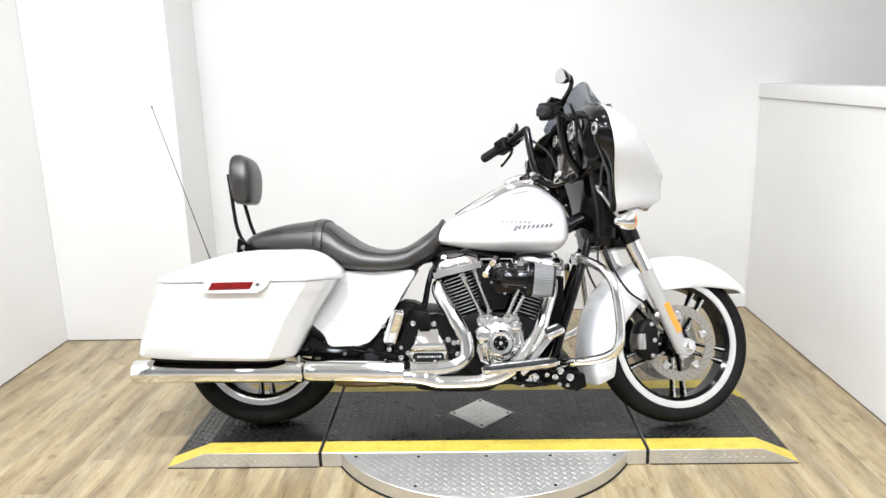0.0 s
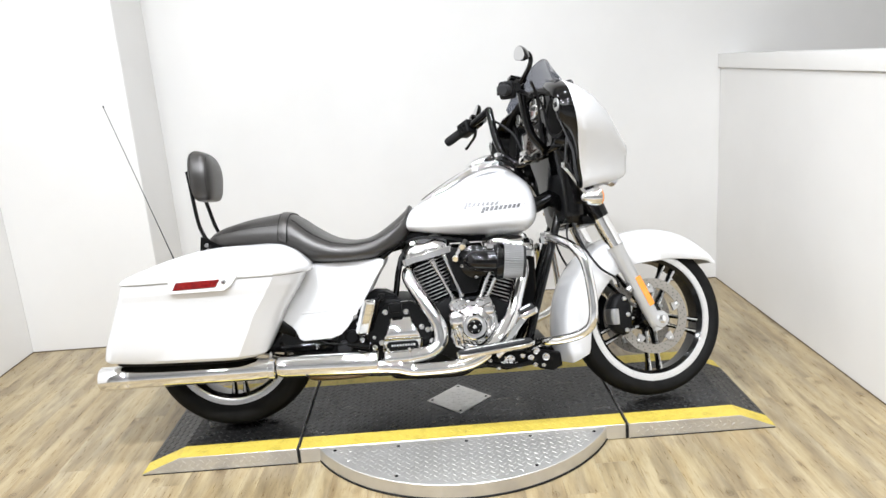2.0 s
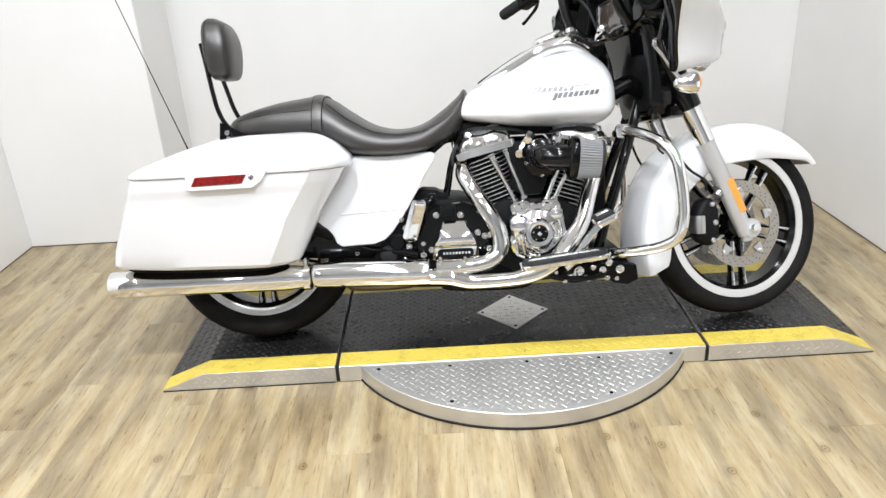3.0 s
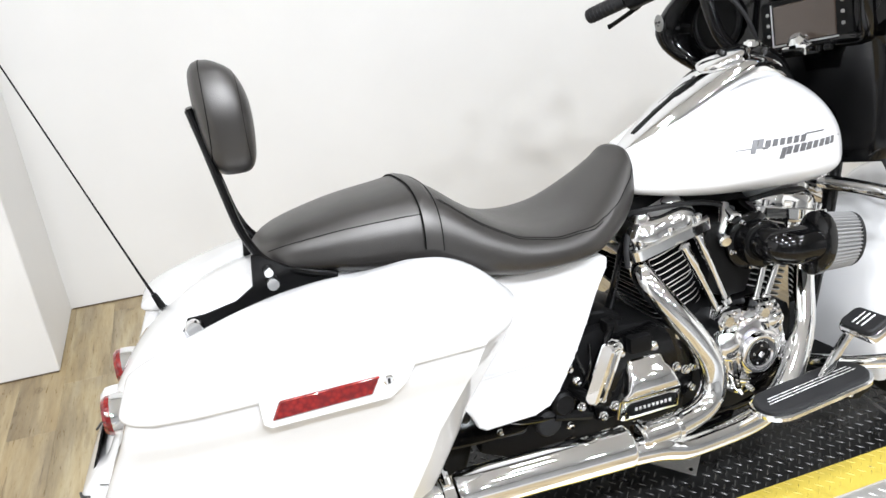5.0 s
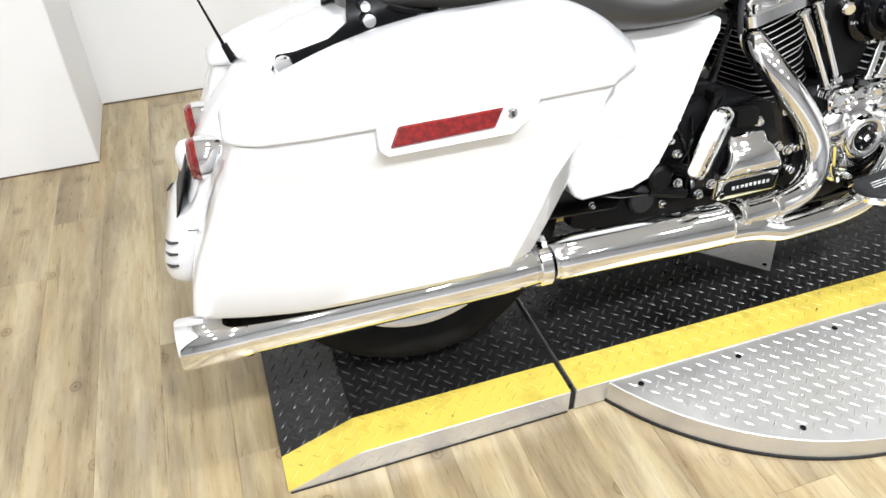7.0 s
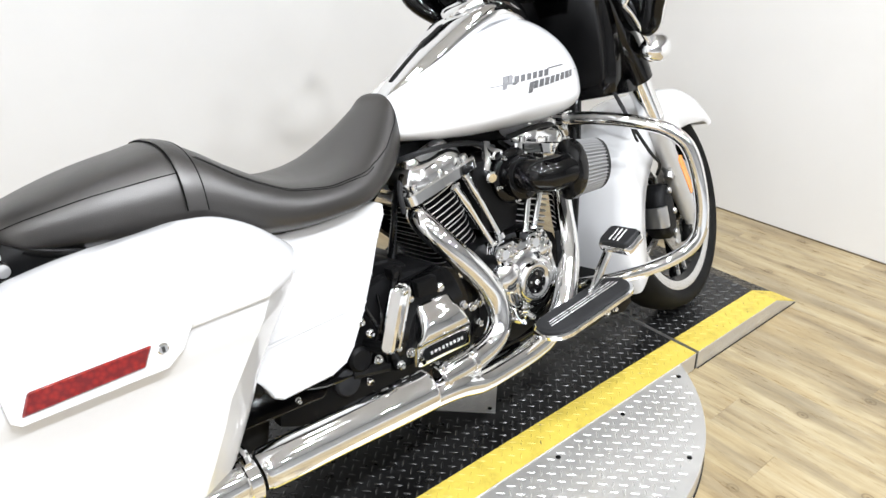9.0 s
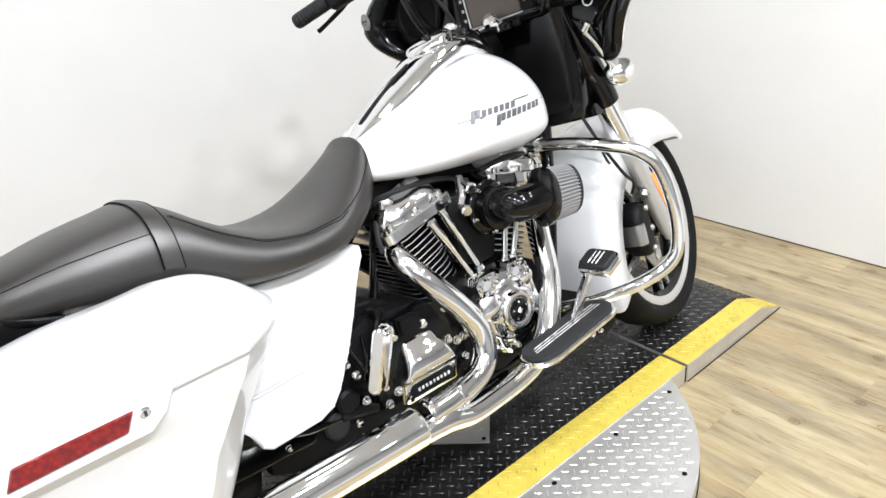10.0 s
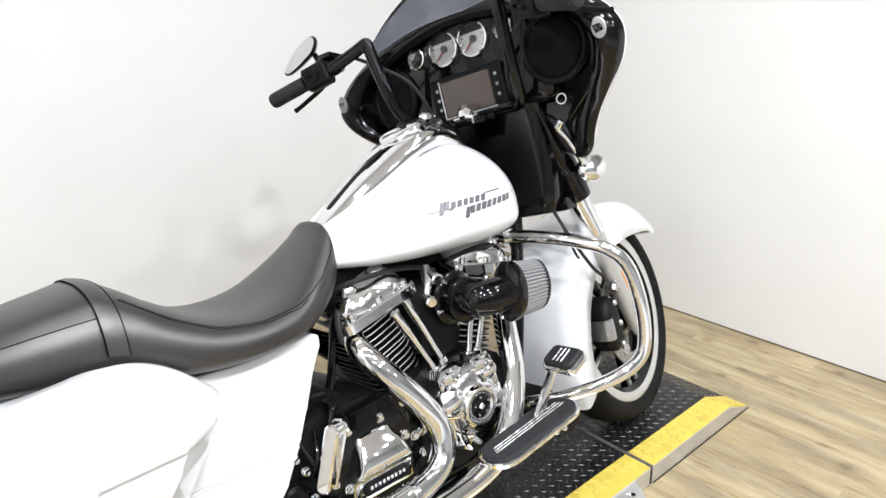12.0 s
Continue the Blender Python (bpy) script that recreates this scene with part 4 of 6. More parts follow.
bpart("starter_shroud", slab([(-0.275, 0.43), (-0.265, 0.470), (-0.232, 0.486), (-0.19, 0.482), (-0.150, 0.462), (-0.145, 0.44), (-0.20, 0.42)], -0.125, -0.02, 0.012, 3), BLACK, starter)
bpart("battery_cable", tube([(-0.197, -0.155, 0.470), (-0.205, -0.168, 0.462), (-0.222, -0.172, 0.430), (-0.232, -0.168, 0.36), (-0.225, -0.16, 0.30)], 0.0075, 10), GLOSS, starter)
bpart("terminal_boot", box(-0.215, -0.190, -0.172, -0.140, 0.452, 0.476, 0.006), BLACK, starter)

# cam cover with round timing cover
cc = bpart("cam_cover", slab([(0.04, 0.30), (0.045, 0.37), (0.07, 0.415), (0.12, 0.432), (0.18, 0.425), (0.215, 0.39), (0.228, 0.33), (0.21, 0.27), (0.17, 0.235), (0.10, 0.232), (0.055, 0.26)], -0.178, -0.12, 0.014, 3), CHROME, None, "chrome cam cover")
tm = out(0.133, -0.172, 0.333)
tcov = bpart("timing_cover", lathe([(0.078, 0), (0.079, 0.004), (0.074, 0.010), (0.064, 0.013), (0.052, 0.015), (0.0475, 0.019), (0.0465, 0.026), (0.042, 0.031), (0.034, 0.032), (0.0275, 0.029)], 48, tm), CHROME, cc, "round chrome timing cover")
bpart("timing_cap", lathe([(0.0272, 0.027), (0.0272, 0.0305), (0.025, 0.032), (0.012, 0.0325)], 40, tm), GLOSS, cc, "black round cap")
bpart("cap_emblem", slab([(0.125, 0.333), (0.133, 0.341), (0.141, 0.333), (0.133, 0.325)], -0.2055, -0.200, 0.001, 1), ALLOY, cc)
bpart("cover_lobe", lathe([(0.040, 0), (0.039, 0.010), (0.034, 0.020), (0.024, 0.027), (0.010, 0.030)], 32, out(0.072, -0.166, 0.358)), CHROME, cc)
bpart("cover_lobe", lathe([(0.026, 0), (0.025, 0.010), (0.020, 0.018), (0.010, 0.021)], 28, out(0.190, -0.166, 0.392)), CHROME, cc)
for a in range(5):
    t = radians(20 + 72 * a)
    bolt(0.133 + 0.0205 * math.cos(t), -0.2035, 0.333 + 0.0205 * math.sin(t), 0.0022, cc, None, 0.0015)
    bolt(0.133 + 0.082 * math.cos(t + 0.5), -0.178, 0.333 + 0.088 * math.sin(t + 0.5), 0.006, cc)
bpart("cover_rib", tube([(0.065, -0.178, 0.40), (0.075, -0.185, 0.34), (0.088, -0.182, 0.27), (0.105, -0.175, 0.238)], 0.007, 8), CHROME, cc)
bpart("cover_rib", tube([(0.05, -0.174, 0.38), (0.058, -0.178, 0.32), (0.068, -0.176, 0.265)], 0.006, 8), CHROME, cc)


def cylinder(base, top):
    """One finned cylinder with its head and rocker box."""
    a, b = Vector(base), Vector(top)
    d = (b - a).normalized()
    m = Matrix.Translation(a) @ Matrix((Vector((d.z, 0, -d.x)), Vector((0, 1, 0)), d)).transposed().to_4x4()
    ln = (b - a).length
    cyl = bpart("cylinder", moved(loft([[(x, y, z) for x, y in rrect(-0.048, 0.048, -0.084, 0.084, 0.040)] for z in (-0.04, ln)]), m), BLACK, None, "black finned engine cylinder")
    n = 15
    for k in range(n):
        z = -0.012 + k * (ln + 0.010) / n
        s = 0.96 if k < 9 else 1.03
        f = loft([[(x, y, z + dz) for x, y in rrect(-0.064 * s + e, 0.064 * s - e, -0.106 * s + e, 0.106 * s - e, 0.045)] for dz, e in ((0, 0.001), (0.0008, 0), (0.0038, 0), (0.0046, 0.001))])
        bpart("fin", moved(f, m), BLACK, cyl)
        edge = loft([[(x, y, z + dz) for x, y in rrect(-0.0645 * s, 0.0645 * s, -0.1065 * s, 0.1065 * s, 0.045)] for dz in (0.0012, 0.0036)], cap=False)
        bpart("fin_edge", moved(edge, m), FIN, cyl)
    lean = 0.68 * math.atan2(d.x, d.z)             # the rocker box stands flatter than its cylinder
    box_m = Matrix.Translation(b + Vector((-0.010 * math.copysign(1, lean), 0, 0.002))) @ Matrix.Rotation(lean, 4, "Y")
    rb = bpart("rocker_box", moved(loft([[(x, y, z) for x, y in rrect(-0.099 * s, 0.099 * s, -0.134 * s, 0.134 * s, 0.020)] for z, s in ((0.0, 0.975), (0.003, 1.0), (0.024, 1.0), (0.027, 0.98))]), box_m), CHROME, None, "chrome rocker box")
    up = []
    for z, x0, x1, y in spline([(0.026, -0.096, 0.096, 0.130), (0.036, -0.098, 0.096, 0.130), (0.050, -0.095, 0.092, 0.126), (0.062, -0.088, 0.084, 0.116), (0.074, -0.074, 0.070, 0.094), (0.082, -0.056, 0.053, 0.076), (0.085, -0.034, 0.032, 0.05)], 3):
        ringp = []
        for q in range(56):
            t = 2 * math.pi * q / 56
            c, sn = math.cos(t), math.sin(t)
            xx = (x0 + x1) / 2 + (x1 - x0) / 2 * math.copysign(abs(c) ** 0.55, c)
            yy = y * math.copysign(abs(sn) ** 0.5, sn)
            if abs(sn) > 0.5:
                yy *= 1 - 0.085 * math.exp(-((xx - 0.004) / 0.020) ** 2) - 0.05 * math.exp(-((xx - 0.068) / 0.016) ** 2)
            ringp.append((xx, yy, z))
        up.append(ringp)
    bpart("upper_cover", moved(loft(up), box_m), CHROME, rb, "", 60)
    for u in (-0.040, 0.040):
        bpart("rocker_lug", moved(lathe([(0.024, 0), (0.024, 0.018), (0.019, 0.026), (0.010, 0.029)], 24), box_m @ pose(u, -0.082, 0.056)), CHROME, rb)
    for u in (-0.070, 0.004, 0.074):
        bpart("bolt", moved(lathe([(0.0085, 0), (0.0085, 0.012), (0.006, 0.014)], 12), box_m @ pose(u, -0.117, 0.026)), CHROME, rb)
    return cyl


cylinder((0.032, 0, 0.400), (-0.030, 0, 0.586))
cylinder((0.230, 0, 0.400), (0.292, 0, 0.586))
for p, q in (((-0.008, -0.140, 0.588), (0.066, -0.152, 0.428)), ((0.040, -0.120, 0.600), (0.096, -0.142, 0.440)), ((0.226, -0.128, 0.575), (0.162, -0.150, 0.428)), ((0.268, -0.138, 0.585), (0.186, -0.152, 0.428))):
    p, q = Vector(p), Vector(q)
    bpart("pushrod_tube", tube([p, p.lerp(q, 0.03), p.lerp(q, 0.04), p.lerp(q, 0.30), p.lerp(q, 0.33), p.lerp(q, 0.48), p.lerp(q, 0.50), p.lerp(q, 0.92), p.lerp(q, 0.93), q], [0.0125, 0.0125, 0.010, 0.010, 0.0082, 0.0082, 0.0072, 0.0072, 0.0115, 0.012], 16, 1, True, False), CHROME, None, "chrome pushrod tube")
for x, z in ((0.080, 0.424), (0.172, 0.424)):
    lb = bpart("lifter_block", merge(slab([(x - 0.030, z - 0.03), (x - 0.036, z - 0.004), (x - 0.022, z + 0.014), (x + 0.022, z + 0.014), (x + 0.034, z - 0.004), (x + 0.030, z - 0.03)], -0.178, -0.11, 0.008, 2), lathe([(0.016, 0), (0.015, 0.014), (0.011, 0.018)], 16, out(x - 0.012, -0.168, z - 0.008))), CHROME, None, "chrome lifter block")
    for dx, dz in ((-0.026, -0.014), (0.024, -0.012), (0.004, 0.006)):
        bolt(x + dx, -0.176, z + dz, 0.006, lb)

# intake: throttle body, black elbow, cone filter
coil = bpart("coil_cover", slab([(0.052, 0.470), (0.060, 0.53), (0.048, 0.585), (0.060, 0.620), (0.16, 0.62), (0.185, 0.53), (0.155, 0.450), (0.10, 0.448)], -0.132, -0.03, 0.010, 2), BLACK, None, "black cover between the cylinders")
FC = (0.158, 0.568)
throttle = bpart("throttle_body", lathe([(0.060, 0), (0.062, 0.004), (0.062, 0.014), (0.056, 0.018), (0.047, 0.020), (0.045, 0.036), (0.050, 0.039), (0.050, 0.050), (0.044, 0.054)], 40, out(FC[0], -0.132, FC[1])), GLOSS, None, "black round throttle flange")
for a in range(5):
    t = radians(50 + 72 * a)
    bolt(FC[0] + 0.055 * math.cos(t), -0.148, FC[1] + 0.055 * math.sin(t), 0.005, throttle)
elbow = bpart("intake_elbow", tube([(0.150, -0.125, 0.570), (0.147, -0.19, 0.576), (0.146, -0.222, 0.577), (0.157, -0.236, 0.576), (0.185, -0.241, 0.574), (0.226, -0.240, 0.571)], [0.034, 0.034, 0.035, 0.037, 0.039, 0.040], 28, 6), GLOSS, None, "black intake elbow")
bpart("elbow_clamp", lathe([(0.0365, 0), (0.0385, 0.001), (0.0385, 0.012), (0.0365, 0.013)], 30, out(0.1475, -0.178, 0.575)), BLACK, elbow)
fl = aim((0.221, -0.240, 0.571), (1, 0.0, -0.10)) @ Matrix.Diagonal((0.62, 0.95, 1, 1))
bpart("filter_flange", lathe([(0.042, -0.006), (0.060, 0.0), (0.070, 0.006), (0.0705, 0.022), (0.066, 0.030)], 40, fl), GLOSS, elbow)
pl = []
for z, r in ((0.026, 0.062), (0.028, 0.066), (0.098, 0.061), (0.102, 0.058)):
    pl.append([((r - 0.008 * (j % 4 > 1)) * math.cos(2 * math.pi * j / 176), (r - 0.008 * (j % 4 > 1)) * math.sin(2 * math.pi * j / 176), z) for j in range(176)])
filt = bpart("cone_filter", moved(loft(pl), fl), MESH, None, "grey pleated cone air filter", 15)
bpart("filter_end", lathe([(0.060, 0.099), (0.061, 0.102), (0.059, 0.108), (0.03, 0.110)], 36, fl), PAD, filt, "black rubber end cap")
for kx, ky, kz in ((0.084, -0.150, 0.586), (0.112, -0.146, 0.628)):
    bpart("breather_bolt", lathe([(0.009, -0.05), (0.009, -0.004), (0.013, -0.002), (0.0135, 0.008), (0.010, 0.012)], 20, aim((kx, ky, kz), (-0.25, -1, -0.25))), CHROME, None, "chrome breather bolt")
bpart("breather_tube", tube([(0.125, -0.10, 0.645), (0.105, -0.125, 0.618), (0.088, -0.135, 0.594)], [0.011, 0.012, 0.010], 12), CHROME, None, "chrome breather tube")
for pts in ([(-0.10, -0.06, 0.655), (-0.06, -0.10, 0.668), (0.02, -0.11, 0.668), (0.09, -0.10, 0.655), (0.14, -0.11, 0.635)], [(0.19, -0.10, 0.645), (0.25, -0.12, 0.655), (0.32, -0.11, 0.648), (0.36, -0.08, 0.63)], [(-0.09, -0.07, 0.64), (-0.125, -0.11, 0.60), (-0.13, -0.12, 0.56)]):
    bpart("wire_loom", tube(pts, 0.006, 8), PAD, None, "black wire loom under the tank")

# ---- exhaust ----
EY = -0.238
muffler = bpart("muffler", lathe([(0.0375, 0), (0.0405, 0.004), (0.0405, 0.54), (0.036, 0.59), (0.034, 0.615)], 40, aim((-1.215, EY + 0.004, 0.250), (1, 0, -0.010))), CHROME, None, "long chrome muffler")
bpart("tip_bore", lathe([(0.031, -0.001), (0.031, 0.03)], 32, aim((-1.215, EY + 0.004, 0.250), (1, 0, -0.010))), BLACK, muffler)
bpart("muffler_tip", lathe([(0.040, -0.004), (0.0425, 0), (0.0425, 0.10), (0.041, 0.104)], 40, aim((-1.218, EY + 0.004, 0.250), (1, 0, -0.010))), CHROME, muffler)
bpart("muffler_clamp", merge(lathe([(0.038, 0), (0.0405, 0.002), (0.0405, 0.022), (0.038, 0.024)], 36, aim((-0.617, EY, 0.2445), (1, 0, -0.01))), tube([(-0.605, EY - 0.02, 0.285), (-0.605, EY - 0.01, 0.298), (-0.605, EY + 0.02, 0.300)], 0.007, 8)), CHROME, muffler, "chrome clamp")
shield = bpart("heat_shield", tube([(-0.586, EY, 0.2465), (-0.560, EY, 0.247), (-0.42, EY, 0.243), (-0.32, EY, 0.240), (-0.245, EY, 0.238), (-0.226, EY, 0.238), (-0.221, EY, 0.238)], [0.034, 0.0395, 0.0405, 0.0420, 0.0425, 0.0425, 0.037], 28, 6), CHROME, None, "chrome exhaust heat shield")
lower = bpart("front_exhaust_pipe", tube([(-0.26, EY - 0.006, 0.224), (-0.20, EY - 0.008, 0.223), (-0.155, EY - 0.010, 0.218), (-0.125, EY - 0.011, 0.209), (-0.098, EY - 0.011, 0.202), (-0.05, EY - 0.008, 0.200), (0.06, EY, 0.203), (0.13, EY + 0.01, 0.219), (0.198, -0.212, 0.264), (0.266, -0.176, 0.350), (0.302, -0.136, 0.44), (0.328, -0.104, 0.51), (0.336, -0.07, 0.548)],
                                         [0.026, 0.0265, 0.026, 0.0245, 0.0235, 0.0235, 0.0245, 0.0265, 0.0275, 0.0275, 0.027, 0.026, 0.025], 22, 6), CHROME, None, "chrome front exhaust pipe")
rear_pipe = bpart("rear_exhaust_pipe", tube([(-0.085, -0.09, 0.555), (-0.098, -0.125, 0.540), (-0.091, -0.150, 0.513), (-0.060, -0.178, 0.462), (-0.018, -0.198, 0.395), (0.006, -0.206, 0.335), (0.000, -0.212, 0.283), (-0.042, -0.222, 0.255), (-0.12, -0.234, 0.247), (-0.20, EY, 0.247)],
                                            [0.022, 0.0245, 0.026, 0.0265, 0.027, 0.0272, 0.0272, 0.0272, 0.0272, 0.0272], 22, 6), CHROME, None, "chrome rear exhaust pipe")
for x, z, rr in ((-0.115, 0.247, 0.0275), (-0.192, 0.247, 0.0305)):
    bpart("pipe_clamp", lathe([(rr, 0), (rr + 0.002, 0.001), (rr + 0.002, 0.011), (rr, 0.012)], 30, aim((x, EY + 0.003, z), (1, 0, 0))), CHROME, rear_pipe)
    bpart("clamp_screw", tube([(x + 0.006, EY - 0.005, z + rr), (x + 0.006, EY - 0.02, z + rr + 0.006)], 0.005, 8), CHROME, rear_pipe)
bpart("catalyst_chamber", tube([(-0.50, -0.15, 0.20), (-0.46, -0.15, 0.198), (-0.30, -0.14, 0.195), (-0.26, -0.14, 0.195)], [0.016, 0.030, 0.030, 0.016], 20), BRONZE, None, "heat-stained exhaust chamber")

# ---- frame and running gear ----
frame_tube = bpart("frame", merge(*[tube([(0.505, s * 0.03, 0.80), (0.488, s * 0.045, 0.71), (0.42, s * 0.075, 0.50), (0.372, s * 0.09, 0.36), (0.335, s * 0.10, 0.25), (0.27, s * 0.11, 0.19), (0.0, s * 0.12, 0.175), (-0.36, s * 0.12, 0.19), (-0.45, s * 0.12, 0.28), (-0.44, s * 0.115, 0.45), (-0.38, s * 0.10, 0.58)], 0.0165, 14, 5) for s in (-1, 1)],
                                 tube([(0.50, 0, 0.80), (0.30, 0, 0.72), (0.0, 0, 0.68), (-0.30, 0, 0.62)], 0.03, 14), tube([(-0.12, -0.09, 0.665), (-0.235, -0.105, 0.57), (-0.29, -0.11, 0.47), (-0.36, -0.115, 0.33)], 0.012, 10)), GLOSS, None, "black tubular frame")
bpart("swingarm", merge(*[slab([(-0.85, 0.29), (-0.85, 0.35), (-0.60, 0.38), (-0.40, 0.40), (-0.36, 0.34), (-0.40, 0.27), (-0.62, 0.285)], s * 0.135 - 0.016, s * 0.135 + 0.016, 0.008, 2) for s in (-1, 1)]), GLOSS, None, "black swingarm")
for s in (-1, 1):
    shk = bpart("shock_absorber", tube([(-0.52, s * 0.155, 0.36), (-0.60, s * 0.155, 0.40), (-0.70, s * 0.155, 0.46)], [0.026, 0.03, 0.026], 16), BLACK, None, "black rear shock absorber")
    bpart("axle_nut", lathe([(0.022, 0), (0.022, 0.014), (0.014, 0.018)], 6, Matrix.Translation((-0.8125, s * 0.152, 0.32)) @ (Y_AXIS if s < 0 else Matrix.Rotation(radians(-90), 4, "X"))), CHROME, shk)
bpart("battery_box", box(-0.50, -0.28, -0.13, 0.13, 0.40, 0.60, 0.01), BLACK, None, "black battery tray under the seat")
inner = bpart("inner_fender", box(-0.60, -0.40, -0.12, 0.12, 0.30, 0.50, 0.03), BLACK, None, "black mud guard in front of the rear wheel")
for k in range(3):
    pts = [(-0.085 + 0.006 * k, -0.07 - 0.006 * k, 0.655), (-0.112 - 0.004 * k, -0.08 - 0.005 * k, 0.60 + 0.004 * k), (-0.130 - 0.006 * k, -0.085 - 0.004 * k, 0.545), (-0.140 - 0.008 * k, -0.08, 0.490 - 0.006 * k), (-0.150 - 0.010 * k, -0.08, 0.445)]
    bpart("hose", tube(pts, 0.0038 + 0.001 * (k % 3), 8), PAD if k % 2 else GLOSS, None, "black rubber hose beside the rear cylinder")
for bx, by, bz in ((-0.292, -0.175, 0.372), (-0.280, -0.175, 0.335), (-0.284, -0.172, 0.311), (-0.238, -0.175, 0.318), (-0.305, -0.17, 0.40)):
    bolt(bx, by, bz, 0.0075, gearbox)
bpart("brake_cylinder", merge(lathe([(0.026, 0), (0.026, 0.03), (0.02, 0.036)], 20, out(-0.32, -0.14, 0.325)), tube([(-0.34, -0.16, 0.30), (-0.26, -0.165, 0.285)], 0.012, 10)), BLACK, gearbox)

pivot = bpart("pivot_plate", slab([(-0.50, 0.255), (-0.49, 0.318), (-0.42, 0.352), (-0.33, 0.350), (-0.275, 0.31), (-0.27, 0.25), (-0.32, 0.225), (-0.44, 0.228)], -0.150, -0.115, 0.010, 2), BLACK, None, "black swingarm pivot plate above the exhaust")
for bx, bz, rr in ((-0.455, 0.292, 0.0055), (-0.405, 0.326, 0.006), (-0.300, 0.262, 0.007)):
    bolt(bx, -0.149, bz, rr, pivot)
bpart("pivot_cap", lathe([(0.028, 0), (0.028, 0.012), (0.024, 0.017), (0.010, 0.019)], 24, out(-0.352, -0.148, 0.285)), PAD, pivot, "round black pivot cap")
for pts, rr in (([(-0.52, -0.13, 0.345), (-0.46, -0.158, 0.325), (-0.40, -0.163, 0.305), (-0.30, -0.160, 0.298), (-0.24, -0.165, 0.315)], 0.0055),
                ([(-0.298, -0.150, 0.47), (-0.288, -0.168, 0.42), (-0.268, -0.176, 0.36), (-0.262, -0.170, 0.29)], 0.0045),
                ([(-0.245, -0.15, 0.43), (-0.262, -0.176, 0.39), (-0.29, -0.178, 0.345), (-0.31, -0.165, 0.31)], 0.0035)):
    bpart("brake_hose", tube(pts, rr, 8), GLOSS, None, "black hose beside the gearbox")

low = bpart("lower_bracket", merge(slab([(0.14, 0.225), (0.20, 0.232), (0.34, 0.232), (0.44, 0.215), (0.445, 0.168), (0.41, 0.152), (0.365, 0.160), (0.34, 0.178), (0.24, 0.166), (0.17, 0.180)], -0.205, -0.165, 0.006, 2), tube([(0.16, -0.20, 0.20), (0.23, -0.225, 0.188), (0.30, -0.22, 0.185), (0.35, -0.20, 0.20)], 0.008, 8)), BLACK, None, "black bracket and brake parts below the footboard")
for bx, bz, rr in ((0.255, 0.205, 0.015), (0.285, 0.178, 0.009), (0.33, 0.205, 0.011), (0.345, 0.178, 0.008), (0.215, 0.196, 0.008), (0.385, 0.205, 0.013), (0.375, 0.175, 0.007), (0.18, 0.205, 0.007)):
    bolt(bx, -0.206, bz, rr * 0.85, low)
bpart("stand_bar", tube([(-0.19, -0.10, 0.170), (-0.16, -0.13, 0.158), (-0.02, -0.14, 0.152), (0.08, -0.14, 0.155), (0.12, -0.12, 0.17)], 0.011, 10), GLOSS, None, "black bar below the exhaust")

# regulator and brackets in front of the engine
reg = bpart("voltage_regulator", slab([(0.335, 0.165), (0.35, 0.245), (0.40, 0.26), (0.425, 0.22), (0.43, 0.165)], -0.16, 0.10, 0.008, 2), BLACK, None, "black finned voltage regulator")
for k in range(6):
    bpart("fin", box(0.345 + k * 0.013, 0.349 + k * 0.013, -0.165, 0.09, 0.175, 0.235, 0.001, 1), BLACK, reg)
for bx, bz, rr in ((0.235, 0.202, 0.017), (0.21, 0.175, 0.009), (0.275, 0.186, 0.009), (0.30, 0.215, 0.012), (0.315, 0.188, 0.008), (0.35, 0.228, 0.014), (0.24, 0.178, 0.007)):
    bolt(bx, -0.20, bz, rr * 0.8, reg)
bpart("board_bracket", merge(tube([(0.18, -0.12, 0.20), (0.20, -0.20, 0.208), (0.22, -0.26, 0.222)], 0.012, 10), tube([(0.32, -0.10, 0.22), (0.32, -0.20, 0.235), (0.32, -0.27, 0.255)], 0.012, 10)), BLACK, None, "black footboard bracket")


def capsule(x0, x1, y0, y1, r, k=8):
    return rrect(x0, x1, y0, y1, r, k)


fbm = Matrix.Translation((0.055, 0.020, 0.243)) @ Matrix.Rotation(radians(-6), 4, "Y") @ Matrix.Translation((-0.06, 0, 0))
board = bpart("footboard", moved(loft([[(x, y, z) for x, y in capsule(0.062 + e, 0.346 - e, -0.350 + e, -0.242 - e, 0.050 - e)] for z, e in ((-0.006, 0.010), (-0.003, 0.002), (0.006, 0.0), (0.010, 0.002))]), fbm), CHROME, None, "chrome rider footboard")
bpart("board_pad", moved(loft([[(x, y, z) for x, y in capsule(0.070 + e, 0.338 - e, -0.342 + e, -0.250 - e, 0.044 - e)] for z, e in ((0.009, 0), (0.014, 0), (0.017, 0.004), (0.0175, 0.010))]), fbm), PAD, board, "black rubber footboard pad")
for k in range(3):
    bpart("pad_stripe", moved(box(0.092 + 0.004 * k, 0.316 - 0.004 * k, -0.304 + k * 0.0085, -0.3015 + k * 0.0085, 0.0165, 0.0188, 0.0008, 1), fbm), ALLOY, board, "thin metal stripe")
pm = Matrix.Translation((0.318, -0.294, 0.387)) @ Matrix.Rotation(radians(-24), 4, "Y") @ Matrix.Diagonal((0.92, 0.88, 1, 1))
